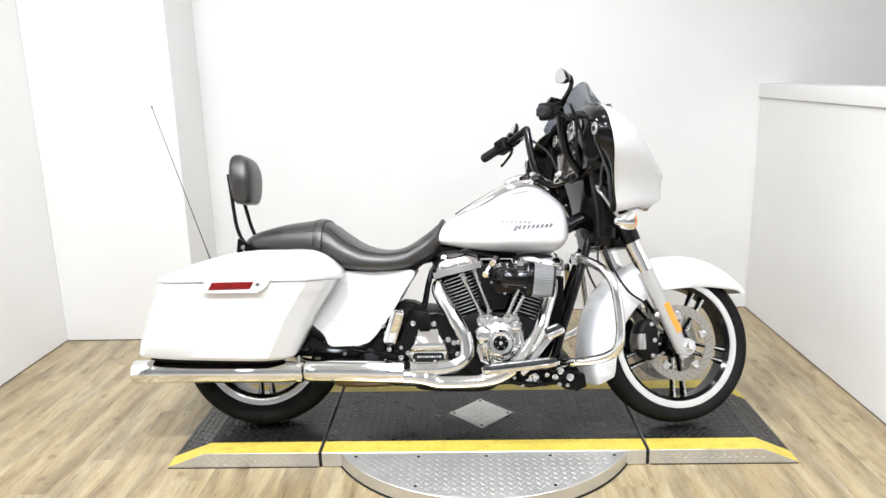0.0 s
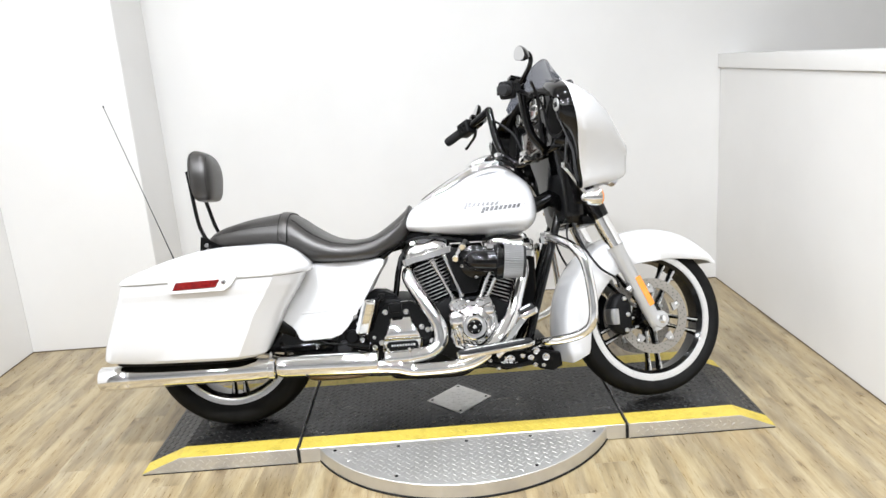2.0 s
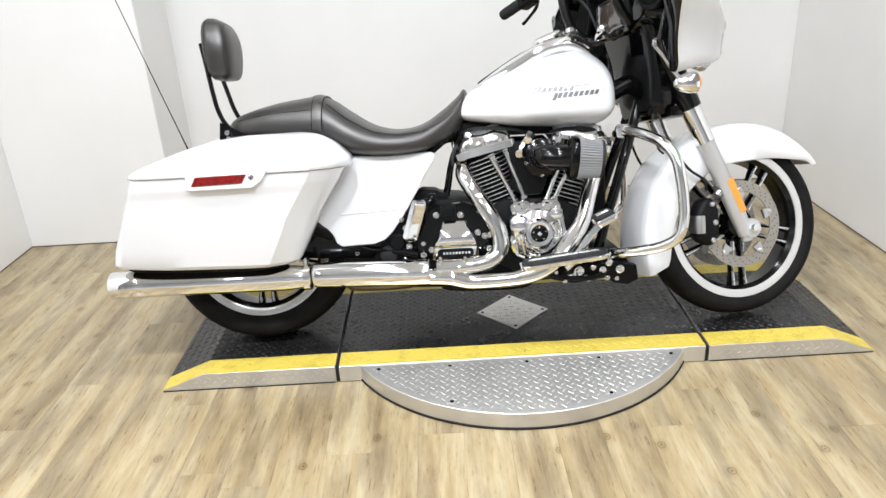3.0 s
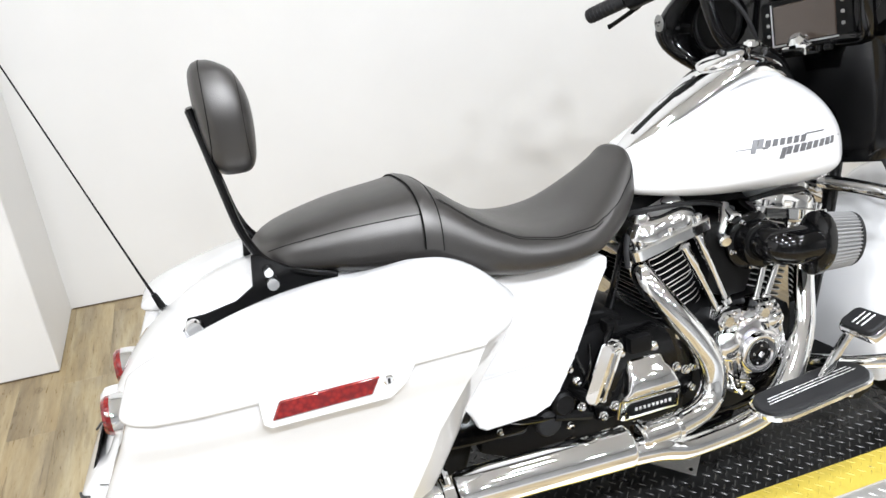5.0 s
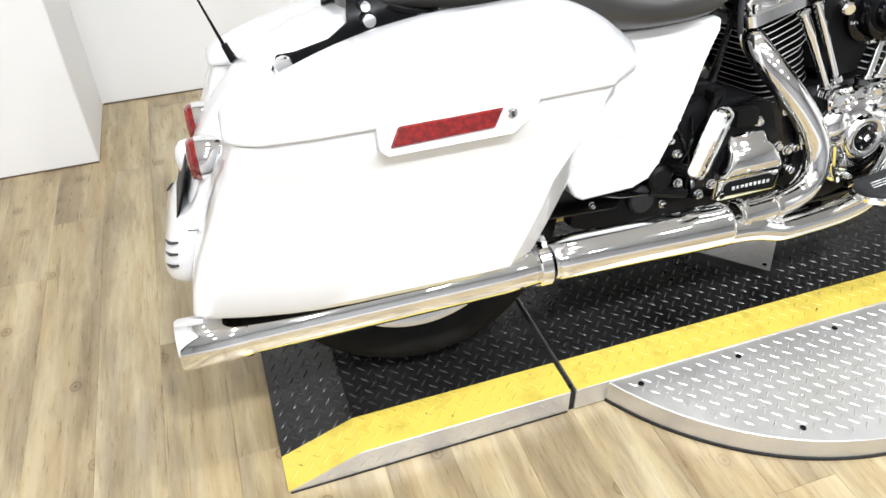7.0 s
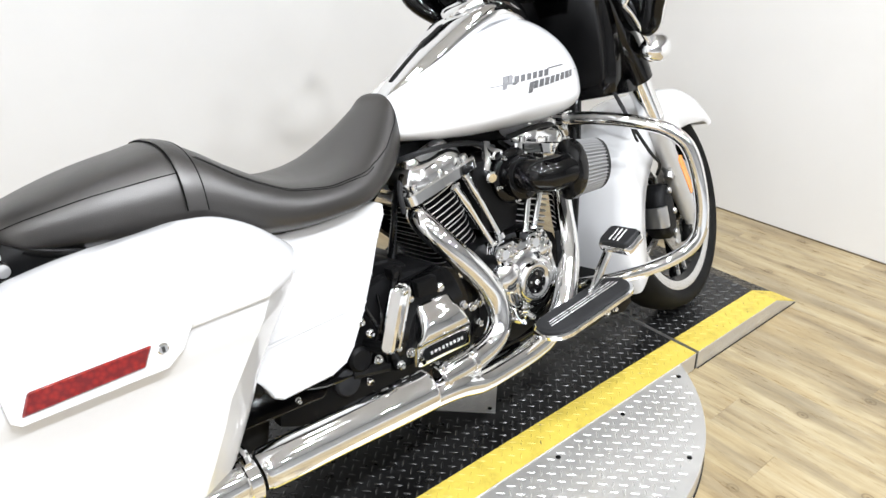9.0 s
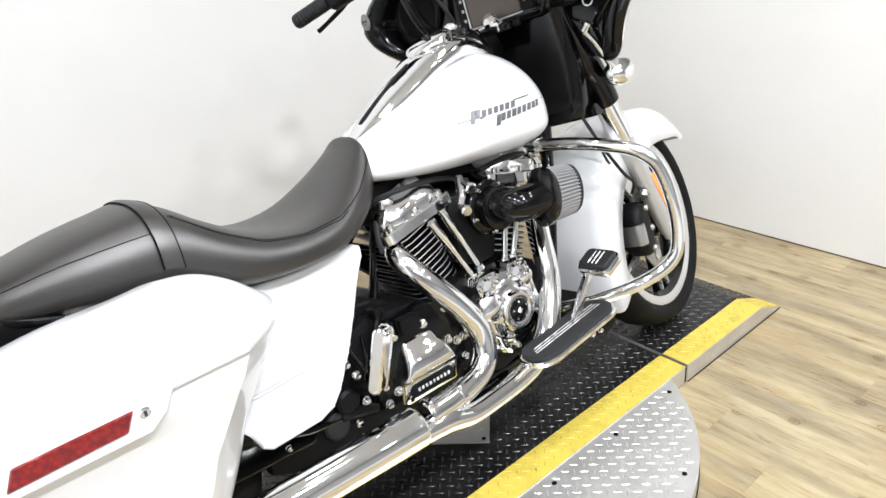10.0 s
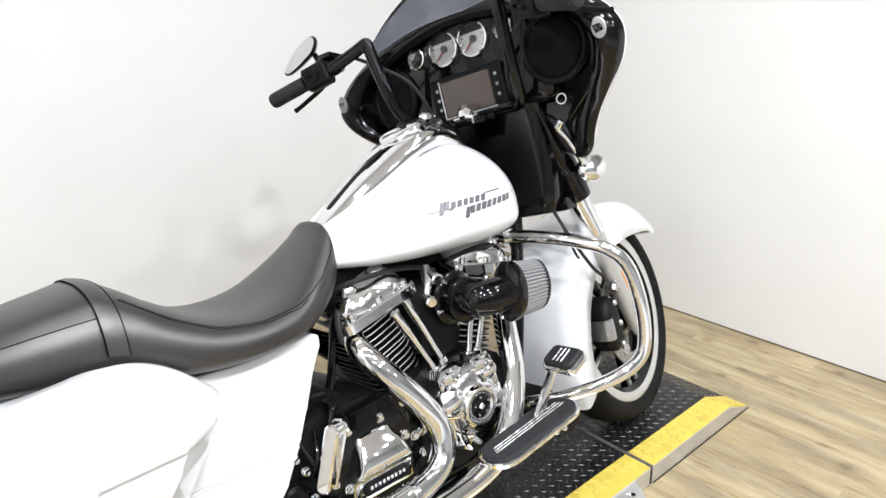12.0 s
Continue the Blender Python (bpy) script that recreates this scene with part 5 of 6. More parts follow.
pedal = bpart("brake_pedal", merge(moved(loft([[(x, y, z) for x, y in capsule(-0.037 + e, 0.037 - e, -0.052 + e, 0.052 - e, 0.018 - e)] for z, e in ((-0.012, 0.004), (-0.006, 0), (0.004, 0), (0.008, 0.003))]), pm)), CHROME, None, "chrome brake pedal with a rubber pad")
bpart("pedal_arm", slab([(0.326, 0.366), (0.302, 0.372), (0.268, 0.332), (0.228, 0.275), (0.198, 0.236), (0.208, 0.222), (0.236, 0.246), (0.256, 0.276), (0.288, 0.324)], -0.270, -0.258, 0.005, 2), CHROME, pedal, "flat chrome pedal arm")
bpart("pedal_pad", moved(loft([[(x, y, z) for x, y in capsule(-0.031 + e, 0.031 - e, -0.046 + e, 0.046 - e, 0.015 - e)] for z, e in ((0.007, 0), (0.015, 0), (0.018, 0.004))]), pm), PAD, pedal, "black rubber pedal pad")
for k in range(3):
    bpart("pad_stripe", moved(box(-0.021, 0.021, -0.015 + k * 0.013, -0.011 + k * 0.013, 0.0175, 0.0195, 0.0006, 1), pm), ALLOY, pedal)
pp = Matrix.Translation((-0.262, -0.228, 0.402)) @ Matrix.Rotation(radians(18), 4, "Y") @ Matrix.Rotation(radians(8), 4, "X")
peg = bpart("passenger_footrest", moved(loft([[(x, y, z) for y, z in capsule(-0.014 + e, 0.014 - e, -0.066 + e, 0.066 - e, 0.013 - e)] for x, e in ((-0.018, 0.004), (-0.014, 0), (0.014, 0), (0.018, 0.004))]), pp @ Matrix.Rotation(radians(35), 4, "Z")), CHROME, None, "folded chrome passenger footrest")
bpart("footrest_rim", moved(tube([(0.018, y, z) for y, z in capsule(-0.0125, 0.0125, -0.0645, 0.0645, 0.012)], 0.0042, 8, 1, False, False, True), pp @ Matrix.Rotation(radians(35), 4, "Z")), CHROME, peg)
# dark capsule stands for the shaded slot in the footrest's middle
bpart("footrest_slot", moved(loft([[(x, y, z) for y, z in capsule(-0.0045, 0.0045, -0.046, 0.046, 0.004)] for x in (0.0175, 0.0195)]), pp @ Matrix.Rotation(radians(35), 4, "Z")), INK, peg)
bpart("footrest_mount", merge(tube([(-0.29, -0.15, 0.34), (-0.285, -0.20, 0.345), (-0.28, -0.225, 0.35)], 0.013, 10)), BLACK, peg)

# engine guard
guard = bpart("engine_guard", merge(*[tube([(0.445, s * 0.03, 0.634), (0.438, s * 0.12, 0.638), (0.448, s * 0.20, 0.633), (0.470, s * 0.26, 0.621), (0.496, s * 0.310, 0.600), (0.520, s * 0.342, 0.558), (0.533, s * 0.356, 0.48), (0.539, s * 0.356, 0.39), (0.527, s * 0.345, 0.328), (0.480, s * 0.312, 0.292), (0.40, s * 0.25, 0.268), (0.335, s * 0.15, 0.245), (0.325, s * 0.10, 0.235)], 0.0165, 18, 6) for s in (-1, 1)]), CHROME, None, "chrome engine guard")
bpart("guard_clamp", merge(tube([(0.43, -0.04, 0.634), (0.455, -0.04, 0.632)], 0.026, 14), box(0.415, 0.465, -0.06, 0.06, 0.612, 0.656, 0.008)), CHROME, guard)
bpart("lower_brace", tube([(0.415, 0.06, 0.60), (0.43, 0.16, 0.52), (0.425, 0.22, 0.42), (0.39, 0.20, 0.33)], 0.012, 12), CHROME, None, "chrome left engine guard brace")

# dark mass under the tank and behind the cylinders: added fillers closing see-through gaps
bpart("tank_gap_filler", slab([(-0.10, 0.64), (-0.10, 0.69), (0.34, 0.67), (0.38, 0.63), (0.30, 0.635), (0.12, 0.64), (0.0, 0.64)], -0.06, 0.10, 0.012, 2), BLACK, None, "black filler block added in the dark gap under the fuel tank")
bpart("cylinder_gap_filler", slab([(0.0, 0.40), (-0.11, 0.515), (-0.13, 0.63), (0.40, 0.63), (0.40, 0.36), (0.28, 0.34)], 0.04, 0.10, 0.01, 1), BLACK, None, "black filler plate added behind the cylinders")
bpart("primary_case", slab([(-0.30, 0.22), (-0.34, 0.34), (-0.28, 0.395), (0.12, 0.375), (0.20, 0.31), (0.14, 0.22)], 0.16, 0.235, 0.03, 3), GLOSS, None, "black primary drive case")

# ---- front end, turned with the handlebar ----
def spart(name, shape, material, parent=None, label="", sharp=35):
    return bpart(name, shape, material, parent, label, sharp, True)


CX, CZ = 0.8125, 0.310
FEND = [(1.0, 0.0), (1.02, 0.35), (1.025, 0.74), (0.995, 0.885), (0.90, 0.958), (0.60, 0.99), (0, 1.0)]
fr = []
for a, ro, ri in [tuple(q) for q in spline([(33, 0.332, 0.322), (38, 0.334, 0.312), (50, 0.334, 0.265), (70, 0.332, 0.222), (90, 0.331, 0.204), (115, 0.336, 0.210), (145, 0.344, 0.226), (170, 0.351, 0.247), (188, 0.362, 0.268), (199, 0.373, 0.290), (203, 0.377, 0.306)], 4)]:
    t = radians(a)
    w = 0.101
    sec = []
    for y, k in [(sd * w * q, k) for sd, half in ((-1, FEND), (1, FEND[-2::-1])) for q, k in half]:
        r = ri + (ro - ri) * k
        sec.append((CX + r * math.cos(t), y, CZ + r * math.sin(t)))
    inner_sec = [(CX + (x - CX) * 0.985, y * 0.96, CZ + (z - CZ) * 0.985) for x, y, z in reversed(sec)]
    fr.append(sec + inner_sec)
fender = spart("front_fender", moved(loft(fr), Matrix.Translation((-0.014, -0.002, -0.008))), WHITE, None, "glossy white wrap-around front fender", 50)

for s in (-1, 1):
    y = s * 0.118
    top, mid, low = Vector((0.452, y, 1.00)), Vector((0.640, y, 0.610)), Vector((0.792, y, 0.268))
    leg = spart("fork_leg", tube([top, top.lerp(mid, 0.55), mid], 0.0225, 20, 1, True, False), GLOSS, None, "telescopic fork leg with silver slider")
    spart("upper_tube", tube([top.lerp(mid, 0.74), mid.lerp(low, 0.10)], 0.031, 24, 1, True, False), CHROME, leg, "chrome fork cover")
    spart("slider", tube([mid.lerp(low, 0.08), mid.lerp(low, 0.10), mid.lerp(low, 0.13), mid.lerp(low, 0.82), low], [0.027, 0.031, 0.0275, 0.0265, 0.024], 24, 1, True, False), SLIDER, leg, "silver fork slider")
    spart("axle_clamp", merge(lathe([(0.030, -0.022), (0.032, -0.018), (0.032, 0.018), (0.030, 0.022)], 24, Matrix.Translation((0.803, y, 0.286)) @ Y_AXIS), tube([low, (0.797, y, 0.246)], 0.018, 14)), SLIDER, leg)
    spart("axle_nut", lathe([(0.016, 0), (0.016, 0.010), (0.011, 0.013)], 6, Matrix.Translation((0.803, y + s * 0.022, 0.286)) @ (Y_AXIS if s < 0 else Matrix.Rotation(radians(-90), 4, "X"))), CHROME, leg)
    d = (low - mid).normalized()
    rm = Matrix.Translation(mid.lerp(low, 0.635) + Vector((0.008, s * 0.0255, 0.004))) @ Matrix((d, Vector((0, s, 0)), d.cross(Vector((0, s, 0))))).transposed().to_4x4()
    spart("amber_reflector", moved(loft([[(x, yy, z) for x, z in rrect(-0.060, 0.060, -0.0115, 0.0115, 0.004)] for yy in (-0.004, 0.003)]), rm), AMBER, leg, "long amber fork reflector")
    cm = Matrix.Translation((0.664, s * 0.090, 0.310)) @ Matrix.Diagonal((0.80, 0.95, 0.80, 1))
    cal = spart("brake_caliper", moved(loft([[(x, y, z) for x, y in rrect(x0, x1, -w, w, min(0.026, w * 0.8), 6)] for z, x0, x1, w in ((-0.088, -0.012, 0.010, 0.022), (-0.078, -0.036, 0.028, 0.033), (-0.050, -0.058, 0.042, 0.037), (0.0, -0.064, 0.046, 0.038), (0.05, -0.060, 0.044, 0.037), (0.085, -0.042, 0.032, 0.034), (0.104, -0.020, 0.014, 0.024))]), cm), WRINKLE, None, "black four-piston brake caliper", 50)
    spart("caliper_face", moved(loft([[(x, y, z) for x, y in rrect(x0, -0.018, -w, w, 0.020, 6)] for z, x0, w in ((-0.037, -0.058, 0.037), (-0.035, -0.0615, 0.0395), (0.0, -0.0665, 0.0405), (0.035, -0.0625, 0.0395), (0.037, -0.059, 0.037))]), cm), SATIN, cal, "silver caliper panel", 40)
    for bx, bz in ((0.016, 0.005), (0.004, 0.080), (0.004, -0.066)):
        spart("bolt", lathe([(0.011, 0), (0.011, 0.006), (0.008, 0.009)], 14, cm @ Matrix.Translation((bx, s * 0.035, bz)) @ (Y_AXIS if s < 0 else Matrix.Rotation(radians(-90), 4, "X"))), SATIN, cal)
    brk = spart("caliper_bracket", slab([(0.690, 0.425), (0.705, 0.462), (0.726, 0.458), (0.752, 0.395), (0.765, 0.345), (0.742, 0.335), (0.720, 0.385), (0.700, 0.405)], y - 0.014, y + 0.014, 0.006, 2), SATIN, None, "silver caliper bracket on the fork")
    for bx, bz in ((0.708, 0.440), (0.722, 0.418), (0.748, 0.362)):
        spart("bolt", lathe([(0.010, 0), (0.010, 0.007), (0.007, 0.010)], 12, Matrix.Translation((bx, y + s * 0.013, bz)) @ (Y_AXIS if s < 0 else Matrix.Rotation(radians(-90), 4, "X"))), CHROME, brk)
    spart("mount_lug", tube([(0.69, y, 0.40), (0.715, y, 0.43), (0.73, y, 0.455)], 0.013, 12), SATIN, cal)
    bl = tube([(0.50, s * 0.085, 0.72), (0.52, s * 0.12, 0.60), (0.575, s * 0.135, 0.50), (0.64, s * 0.125, 0.455), (0.665, s * 0.10, 0.42)], 0.0045, 8)
    spart("brake_line", bl, PAD, None, "black rubber brake line")

spart("lower_yoke", merge(box(0.53, 0.62, -0.13, 0.13, 0.66, 0.695, 0.012)), GLOSS, None, "black lower fork clamp")
# neck cover between tank and fairing
nr = []
for z, x0, x1, w in spline([(0.672, 0.475, 0.56, 0.105), (0.70, 0.472, 0.57, 0.12), (0.78, 0.468, 0.575, 0.135), (0.86, 0.458, 0.56, 0.145), (0.94, 0.44, 0.545, 0.155), (0.99, 0.43, 0.53, 0.155)], 3):
    nr.append([(x, y, z) for x, y in rrect(x0, x1, -w, w, 0.035)])
spart("neck_cover", loft(nr), GLOSS, None, "gloss black steering neck cover")
for s in (-1, 1):
    spart("fork_cover", tube([(0.457, s * 0.125, 0.99), (0.530, s * 0.125, 0.838), (0.592, s * 0.125, 0.710), (0.604, s * 0.125, 0.684)], [0.036, 0.036, 0.036, 0.034], 24, 1, True, False), GLOSS, None, "gloss black fork shroud tube")

# batwing fairing
WING = [(0, 1.205), (0.10, 1.205), (0.20, 1.190), (0.30, 1.155), (0.375, 1.110), (0.413, 1.060), (0.414, 1.020), (0.388, 0.972), (0.340, 0.925), (0.298, 0.880), (0.270, 0.838), (0.255, 0.808), (0.233, 0.788), (0.207, 0.786), (0.191, 0.820), (0.186, 0.868), (0.165, 0.90), (0.09, 0.915), (0, 0.92)]
half_r = spline(WING, 3)
outline = [(float(y), float(z)) for y, z in half_r] + [(-float(y), float(z)) for y, z in reversed(half_r[1:-1])]


def wing_x(y, z):
    """How far forward the fairing's rim lies."""
    return 0.405 + 0.24 * max(0.0, 1.05 - z) + 0.06 * (1 - abs(y) / 0.42)


def wing_ring(dx, ky, kt, kb, zc):
    """One section of the shell, dx in front of the rim; kt and kb scale it above and below zc."""
    q = min(dx / 0.36, 1)
    return [(wing_x(y, z) * (1 - q) + q * 0.44 + dx, y * ky, zc + (z - zc) * (kt if z > zc else kb)) for y, z in outline]


shell = [wing_ring(*q) for q in ((0.0, 0.99, 0.99, 0.99, 0.985), (0.006, 1.004, 1.004, 1.004, 0.985), (0.05, 0.96, 0.955, 0.965, 0.985), (0.11, 0.86, 0.85, 0.90, 0.98), (0.18, 0.69, 0.64, 0.84, 0.965), (0.24, 0.49, 0.46, 0.74, 0.94), (0.290, 0.34, 0.33, 0.58, 0.917), (0.313, 0.27, 0.27, 0.44, 0.910), (0.320, 0.06, 0.04, 0.1, 0.90))]
fairing = spart("fairing", loft(shell, cap=False), WHITE, None, "white batwing fairing with gloss black inner side", 60)
inner_rings = []
for dx, ky, kz in ((0.004, 1.0, 1.0), (-0.010, 0.996, 0.994), (-0.030, 0.975, 0.972), (-0.044, 0.942, 0.938), (-0.048, 0.905, 0.90), (-0.038, 0.868, 0.862), (-0.012, 0.84, 0.83), (0.03, 0.80, 0.79), (0.05, 0.66, 0.66), (0.055, 0.42, 0.42), (0.055, 0.05, 0.05)):
    inner_rings.append([(wing_x(y, z) + (dx * min(1.0, (y / 0.26) ** 2) * (0.25 + 0.75 * min(max((z - 0.90) / 0.10, 0.0), 1.0)) if dx < 0 else dx), y * ky, 0.985 + (z - 0.985) * kz) for y, z in outline])
inner_fairing = spart("inner_fairing", loft(inner_rings), GLOSS, fairing, "gloss black inner fairing", 50)
# dash panel with gauges and radio
dash = spart("dash_panel", loft([[(x, y, z) for y, z in rrect(-w, w, z0, z1, 0.035)] for x, w, z0, z1 in ((0.50, 0.24, 0.925, 1.185), (0.425, 0.215, 0.945, 1.175), (0.417, 0.205, 0.952, 1.168))]), GLOSS, fairing, "gloss black dash panel")
spart("display_bezel", merge(box(0.4015, 0.406, -0.078, 0.078, 0.953, 0.957, 0.0008, 1), box(0.4015, 0.406, 0.0765, 0.0795, 0.953, 1.049, 0.0008, 1)), SATIN, dash)
hood = [[(x, y, z - 0.08 * (y / 0.3) ** 2) for x, z in ((0.48, 1.205), (0.40, 1.190), (0.392, 1.180), (0.40, 1.170), (0.48, 1.172))] for y in np.linspace(-0.27, 0.27, 15)]
spart("dash_hood", loft(hood), BLACK, fairing, "black gauge hood")


def gauge(y, r):
    m = aim((0.421, y, 1.122), (-1, 0, 0.12))
    g = spart("gauge", lathe([(r * 1.10, -0.01), (r * 1.12, 0.004), (r * 1.06, 0.012), (r * 0.97, 0.013), (r * 0.96, 0.006)], 36, m), CHROME, None, "round gauge with silver dial and chrome bezel")
    spart("dial", lathe([(r * 0.96, 0.004), (r * 0.96, 0.006)], 36, m), DIAL, g, "silver dial face")
    spart("pointer", moved(merge(box(-0.0012, 0.0012, -r * 0.15, r * 0.75, 0.008, 0.009)), m @ Matrix.Rotation(radians(135), 4, "Z")), RED if r > 0.03 else INK, g)
    spart("dial_centre", lathe([(r * 0.22, 0.006), (r * 0.22, 0.0095)], 20, m), INK, g)
    for k in range(11):
        a = radians(-130 + 26 * k)
        spart("tick", moved(box(-0.0008, 0.0008, r * 0.74, r * 0.9, 0.006, 0.0072), m @ Matrix.Rotation(a, 4, "Z")), INK, g)
    return g


for gy, gr in ((0.134, 0.025), (0.045, 0.040), (-0.045, 0.040), (-0.134, 0.025)):
    gauge(gy, gr)
radio = spart("radio", merge(loft([[(x, y, z) for y, z in rrect(-w, w, 0.944 - e, 1.056 + e, 0.012)] for x, w, e in ((0.43, 0.112, 0.004), (0.408, 0.108, 0.0), (0.405, 0.104, -0.003))])), BLACK, None, "black radio with colour display")
spart("display", box(0.4025, 0.407, -0.074, 0.074, 0.958, 1.044, 0.002, 1), SCREEN, radio, "dark glossy display")
for k in range(3):
    for s in (-1, 1):
        spart("radio_key", box(0.402, 0.407, s * 0.089 - 0.004, s * 0.089 + 0.004, 0.976 + k * 0.024, 0.984 + k * 0.024, 0.002, 1), DIAL, radio)
for k in range(5):
    spart("switch", box(0.40, 0.415, -0.06 + k * 0.026, -0.042 + k * 0.026, 0.928, 0.942, 0.003, 1), BLACK, dash)
for s in (-1, 1):
    m = aim((0.425, s * 0.244, 1.045), (-1, s * 0.12, 0.05))
    spk = spart("speaker", lathe([(0.080, -0.012), (0.082, 0.004), (0.077, 0.008), (0.070, 0.007), (0.066, 0.002)], 40, m), BLACK, None, "round black fairing speaker")
    spart("grille", lathe([(0.067, 0.000), (0.064, 0.006), (0.045, 0.011), (0.02, 0.013)], 36, m), MATT, spk, "black speaker grille")
    m2 = aim((0.366, -0.384, 1.047), (-1, -0.25, 0.0)) if s < 0 else aim((0.362, 0.374, 1.068), (-1, 0.05, 0.0))
    med = spart("fairing_medallion", lathe([(0.016, 0), (0.0165, 0.003), (0.014, 0.005)], 24, m2 @ Matrix.Diagonal((0.95, 1.35, 1, 1))), DIAL, None, "small oval silver fairing medallion")
    for dx, dy, rr in ((-0.005, 0.002, 0.0036), (0.005, 0.002, 0.0036), (0, -0.006, 0.0022)):
        spart("medallion_recess", lathe([(rr, 0.0048), (rr, 0.0062)], 10, m2 @ pose(dx, dy, 0)), INK, med)
    m3 = aim((0.446, s * 0.224, 0.930), (-1, s * 0.1, 0.1))
    spart("accessory_ring", ring([(0.0125, 0), (0.0125, 0.004), (0.0105, 0.004), (0.0105, 0)], 24, m3), CHROME, dash)
    spart("lower_rib", tube([(0.405, s * 0.385, 1.00), (0.425, s * 0.31, 0.945), (0.44, s * 0.255, 0.905), (0.45, s * 0.225, 0.88)], 0.008, 8), GLOSS, dash)
# smoked wind deflector
ws = []
for i in range(7):
    t = i / 6
    row_pts = []
    for y in np.linspace(-1, 1, 17):
        w = 0.288 - 0.028 * t ** 2
        zt = 1.165 + (0.145 * t) * (1 - 0.55 * abs(y) ** 2.5)
        row_pts.append((0.502 - 0.046 * t - 0.045 * abs(y) ** 2, w * y, zt - 0.03 * abs(y) ** 2))
    ws.append(row_pts)
back = [[(x - 0.004, y, z) for x, y, z in r] for r in ws]
screen = loft([a + list(reversed(b)) for a, b in zip(ws, back)])
wind = spart("windscreen", screen, SMOKE, fairing, "low smoked windscreen", 60)
spart("headlamp_ring", ring([(0.084, -0.02), (0.090, 0.0), (0.083, 0.008), (0.078, 0.0)], 40, aim((0.738, 0, 0.903), (1, 0, -0.12))), CHROME, fairing)
for s in (-1, 1):
    bar = spart("turn_signal_bar", tube([(0.455, s * 0.19, 0.868), (0.475, s * 0.20, 0.835), (0.515, s * 0.207, 0.772), (0.545, s * 0.215, 0.748)], [0.008, 0.007, 0.007, 0.009], 14), CHROME, None, "chrome turn signal bracket")
    m = aim((0.535, s * 0.202, 0.752), (1, 0, 0.0))
    sig = spart("front_turn_signal", lathe([(0.007, -0.032), (0.016, -0.027), (0.026, -0.012), (0.032, 0.010), (0.0335, 0.028), (0.0335, 0.036)], 26, m), CHROME, None, "chrome bullet turn signal")
    spart("lens", lathe([(0.0305, 0.036), (0.0295, 0.042), (0.024, 0.047), (0.01, 0.050)], 26, m), AMBER, sig, "amber lens")
    spart("mirror_nut", lathe([(0.009, 0), (0.009, 0.02), (0.006, 0.024)], 12, aim((0.45, s * 0.195, 0.87), (-0.3, s * 0.7, 0.5))), CHROME, bar)

# handlebar
hb = spart("handlebar", merge(*[tube([(0.425, 0, 0.950), (0.42, s * 0.06, 0.948), (0.400, s * 0.140, 0.946), (0.352, s * 0.170, 0.988), (0.327, s * 0.184, 1.06), (0.314, s * 0.193, 1.160), (0.312, s * 0.195, 1.179), (0.311, s * 0.197, 1.1835), (0.307, s * 0.203, 1.182), (0.290 + 0.008 * min(s, 0), s * 0.235, 1.168 + 0.007 * min(s, 0)), (0.262 + 0.018 * min(s, 0), s * 0.285, 1.149 + 0.016 * min(s, 0)), (0.228 + 0.026 * min(s, 0), s * 0.36, 1.130 + 0.024 * min(s, 0)), (0.19 + 0.030 * min(s, 0), s * 0.448, 1.112 + 0.028 * min(s, 0))], 0.0155, 16, 4) for s in (-1, 1)]), GLOSS, None, "tall black angular handlebar")
spart("riser", merge(box(0.415, 0.475, -0.065, 0.065, 0.94, 0.985, 0.012)), CHROME, hb, "chrome handlebar clamp")
spart("key_lock", merge(lathe([(0.022, 0), (0.022, 0.02), (0.012, 0.03)], 20, aim((0.385, 0.0, 0.945), (-0.5, 0, 0.8))), box(0.36, 0.41, -0.03, 0.03, 0.925, 0.95, 0.008)), CHROME, hb)
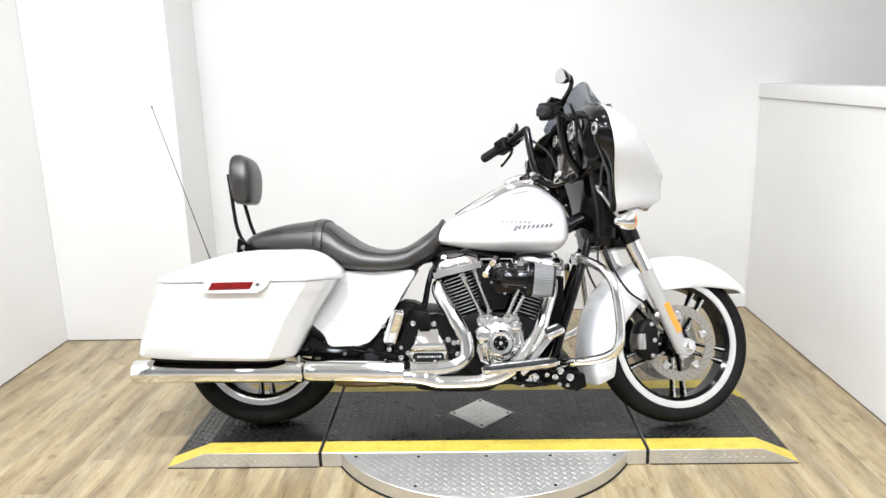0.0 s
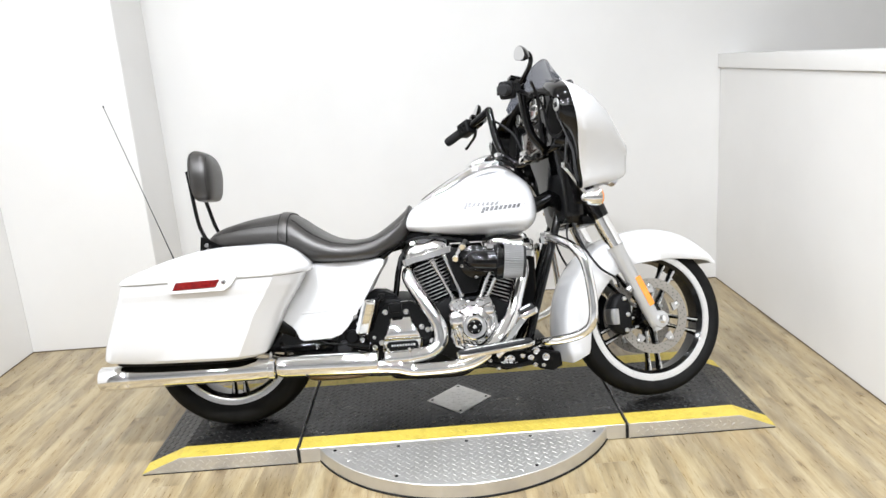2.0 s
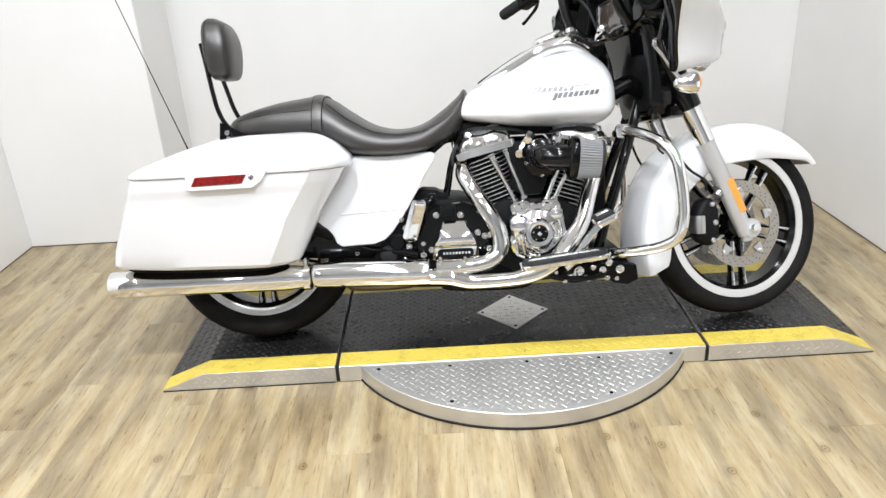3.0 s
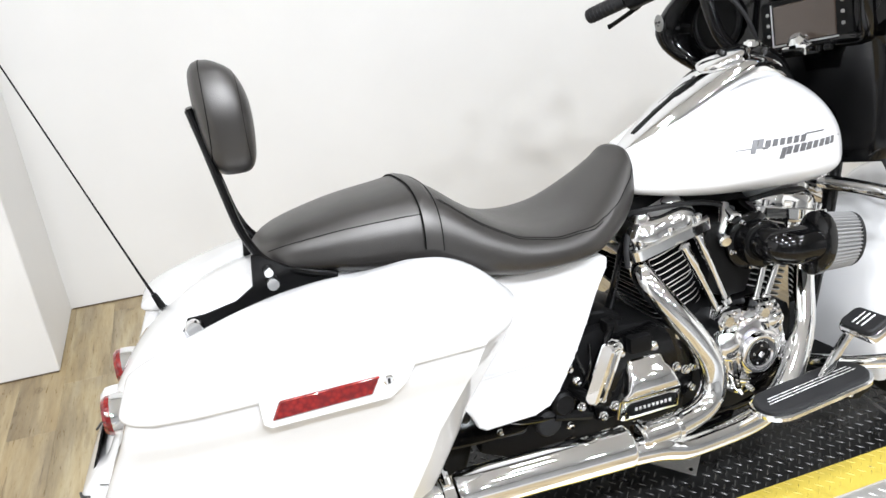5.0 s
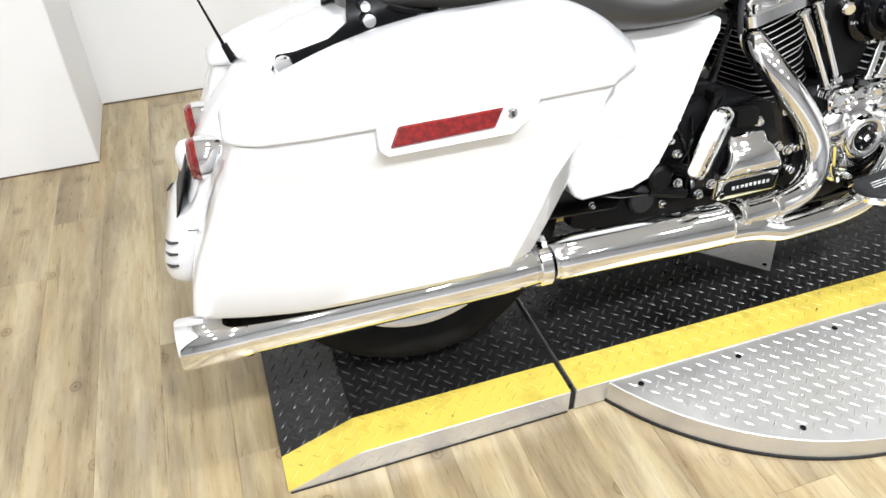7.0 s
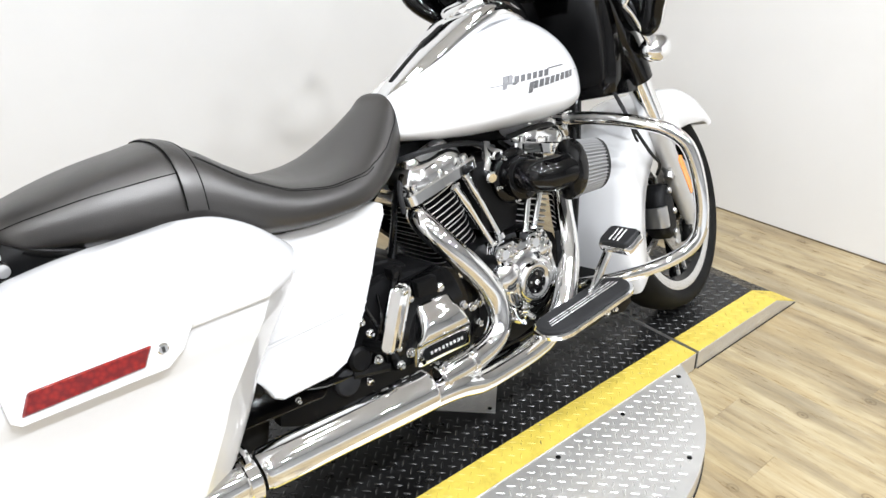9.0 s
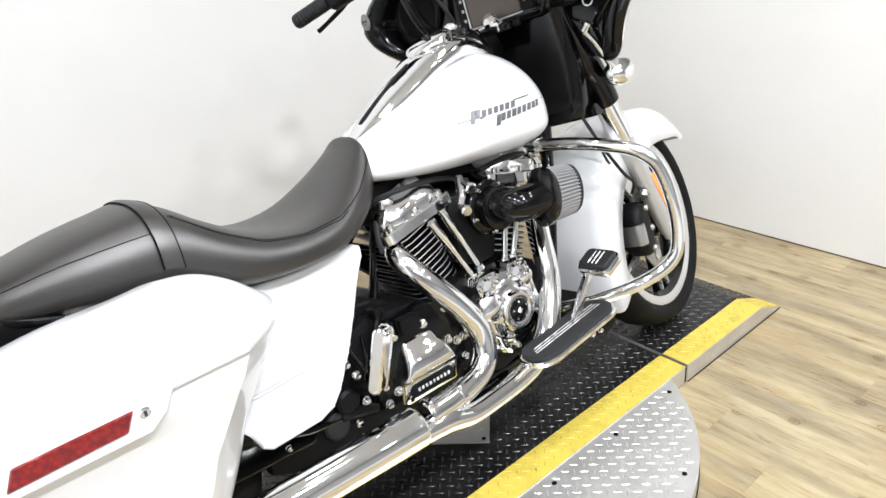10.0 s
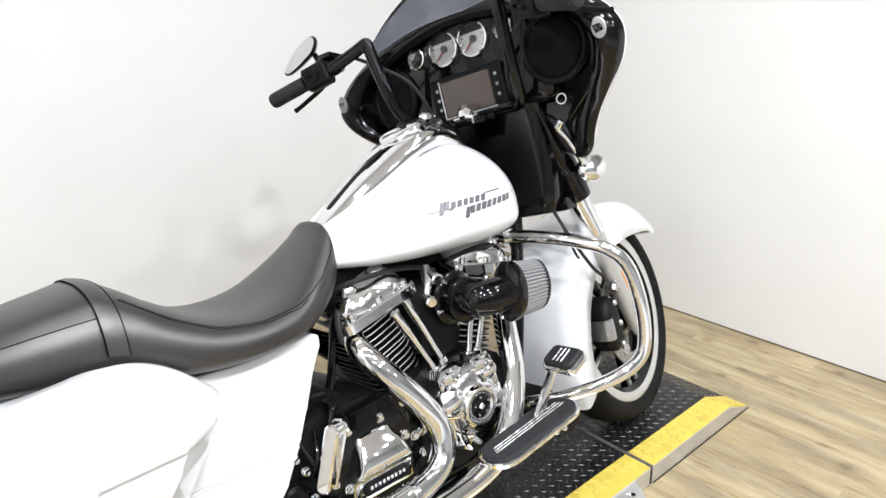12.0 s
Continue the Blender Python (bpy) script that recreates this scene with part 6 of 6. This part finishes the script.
for s in (-1, 1):
    A, B = Vector((0.245 if s > 0 else 0.221, s * 0.320, 1.140 if s > 0 else 1.118)), Vector((0.187 if s > 0 else 0.158, s * 0.450, 1.110 if s > 0 else 1.082))
    d = (B - A).normalized()
    spart("grip", tube([A.lerp(B, 0.28), A.lerp(B, 0.30), A.lerp(B, 0.97), A.lerp(B, 1.0)], [0.019, 0.0195, 0.0185, 0.014], 20, 1, True, False), PAD, hb, "black rubber grip")
    for k in range(8):
        spart("grip_rib", lathe([(0.0196, 0), (0.0202, 0.001), (0.0202, 0.003), (0.0196, 0.004)], 20, aim(A.lerp(B, 0.40 + 0.07 * k), d)), PAD, hb)
    hm = aim(A.lerp(B, 0.0), d)
    sw = spart("switch_housing", moved(loft([[(x, y, z) for x, y in rrect(-0.026 * q, 0.026 * q, -0.030 * q, 0.030 * q, 0.012)] for z, q in ((-0.032, 0.85), (-0.028, 1.0), (0.030, 1.0), (0.036, 0.8))]), hm), WRINKLE, None, "black handlebar switch housing")
    for u, v in ((-0.010, 0.0), (0.008, 0.012), (0.004, -0.014)):
        spart("button", moved(box(u - 0.005, u + 0.005, -0.036, -0.028, v - 0.006, v + 0.006, 0.002), hm @ Matrix.Rotation(radians(90 if s > 0 else -90), 4, "Z")), BLACK, sw)
    spart("reservoir", merge(tube([A.lerp(B, -0.30) + Vector((0.03, 0, 0.012)), A.lerp(B, -0.05) + Vector((0.032, 0, 0.014)), A.lerp(B, 0.12) + Vector((0.034, 0, 0.010))], [0.022, 0.025, 0.016], 14), moved(box(-0.022, 0.022, -0.030, 0.030, 0.018, 0.030, 0.004), aim(A.lerp(B, -0.15) + Vector((0.03, 0, 0.012)), (0.2, 0, 1)))), GLOSS, sw)
    lev = spart("brake_lever" if s < 0 else "clutch_lever", tube([A.lerp(B, 0.10) + Vector((0.048, 0, -0.004)), A.lerp(B, 0.4) + Vector((0.070, 0, -0.012)), A.lerp(B, 0.8) + Vector((0.085, s * 0.005, -0.020)), A.lerp(B, 1.02) + Vector((0.092, s * 0.008, -0.024)), A.lerp(B, 1.07) + Vector((0.092, s * 0.01, -0.025))], [0.007, 0.0065, 0.0058, 0.0062, 0.007], 10), BLACK, None, "black hand lever")
    # mirror
    mc = Vector((0.318, 0.438, 1.224)) if s > 0 else Vector((0.243, -0.412, 1.214))
    stem = spart("mirror", tube([A.lerp(B, -0.05) + Vector((0.02, 0, 0.012)), A.lerp(B, 0.0) + Vector((0.045, s * 0.02, 0.025)), mc + Vector((0.040, -s * 0.020, -0.030)), mc + Vector((0.036, -s * 0.010, 0.0)), mc + Vector((0.010, 0, 0.004))], [0.009, 0.0085, 0.008, 0.0075, 0.006], 10), GLOSS, None, "black teardrop mirror")
    tear = [(float(a), float(b)) for a, b in spline([(1.4 * a, 0.85 * b) for a, b in [(0.050, -0.034), (0.047, -0.046), (0.036, -0.048), (0.006, -0.034), (-0.030, -0.010), (-0.044, 0.014), (-0.044, 0.036), (-0.030, 0.044), (-0.004, 0.034), (0.026, 0.006)]], 5, True)]
    face = Matrix((Vector((0, s, 0)), Vector((0.22, 0, 0.975)), Vector((-0.975, 0, 0.22)))).transposed().to_4x4()
    face = Matrix.Translation(mc) @ face
    spart("mirror_shell", moved(loft([[(x * k, y * k, z) for x, y in tear] for z, k in ((-0.022, 0.45), (-0.018, 0.72), (-0.008, 0.95), (0.0, 1.0), (0.003, 0.97))]), face), GLOSS, stem)
    spart("mirror_glass", moved(loft([[(x * 0.92, y * 0.92, z) for x, y in tear] for z in (0.0025, 0.0042)]), face), MIRROR, stem, "mirror glass")
for k, (y0, z0) in enumerate(((-0.10, 0.99), (-0.14, 1.02), (0.12, 1.0))):
    sgn = 1 if y0 > 0 else -1
    spart("control_cable", tube([(0.43, y0, z0 - 0.06), (0.40, y0 * 1.3, z0 + 0.06), (0.37, sgn * 0.21, 1.12), (0.33, sgn * 0.26, 1.165)], 0.005, 8), PAD, None, "black control cable")
spart("horn_wire", tube([(0.475, -0.12, 0.67), (0.455, -0.15, 0.62), (0.47, -0.155, 0.56), (0.49, -0.15, 0.545)], 0.0035, 6), PAD, None, "thin black wire")
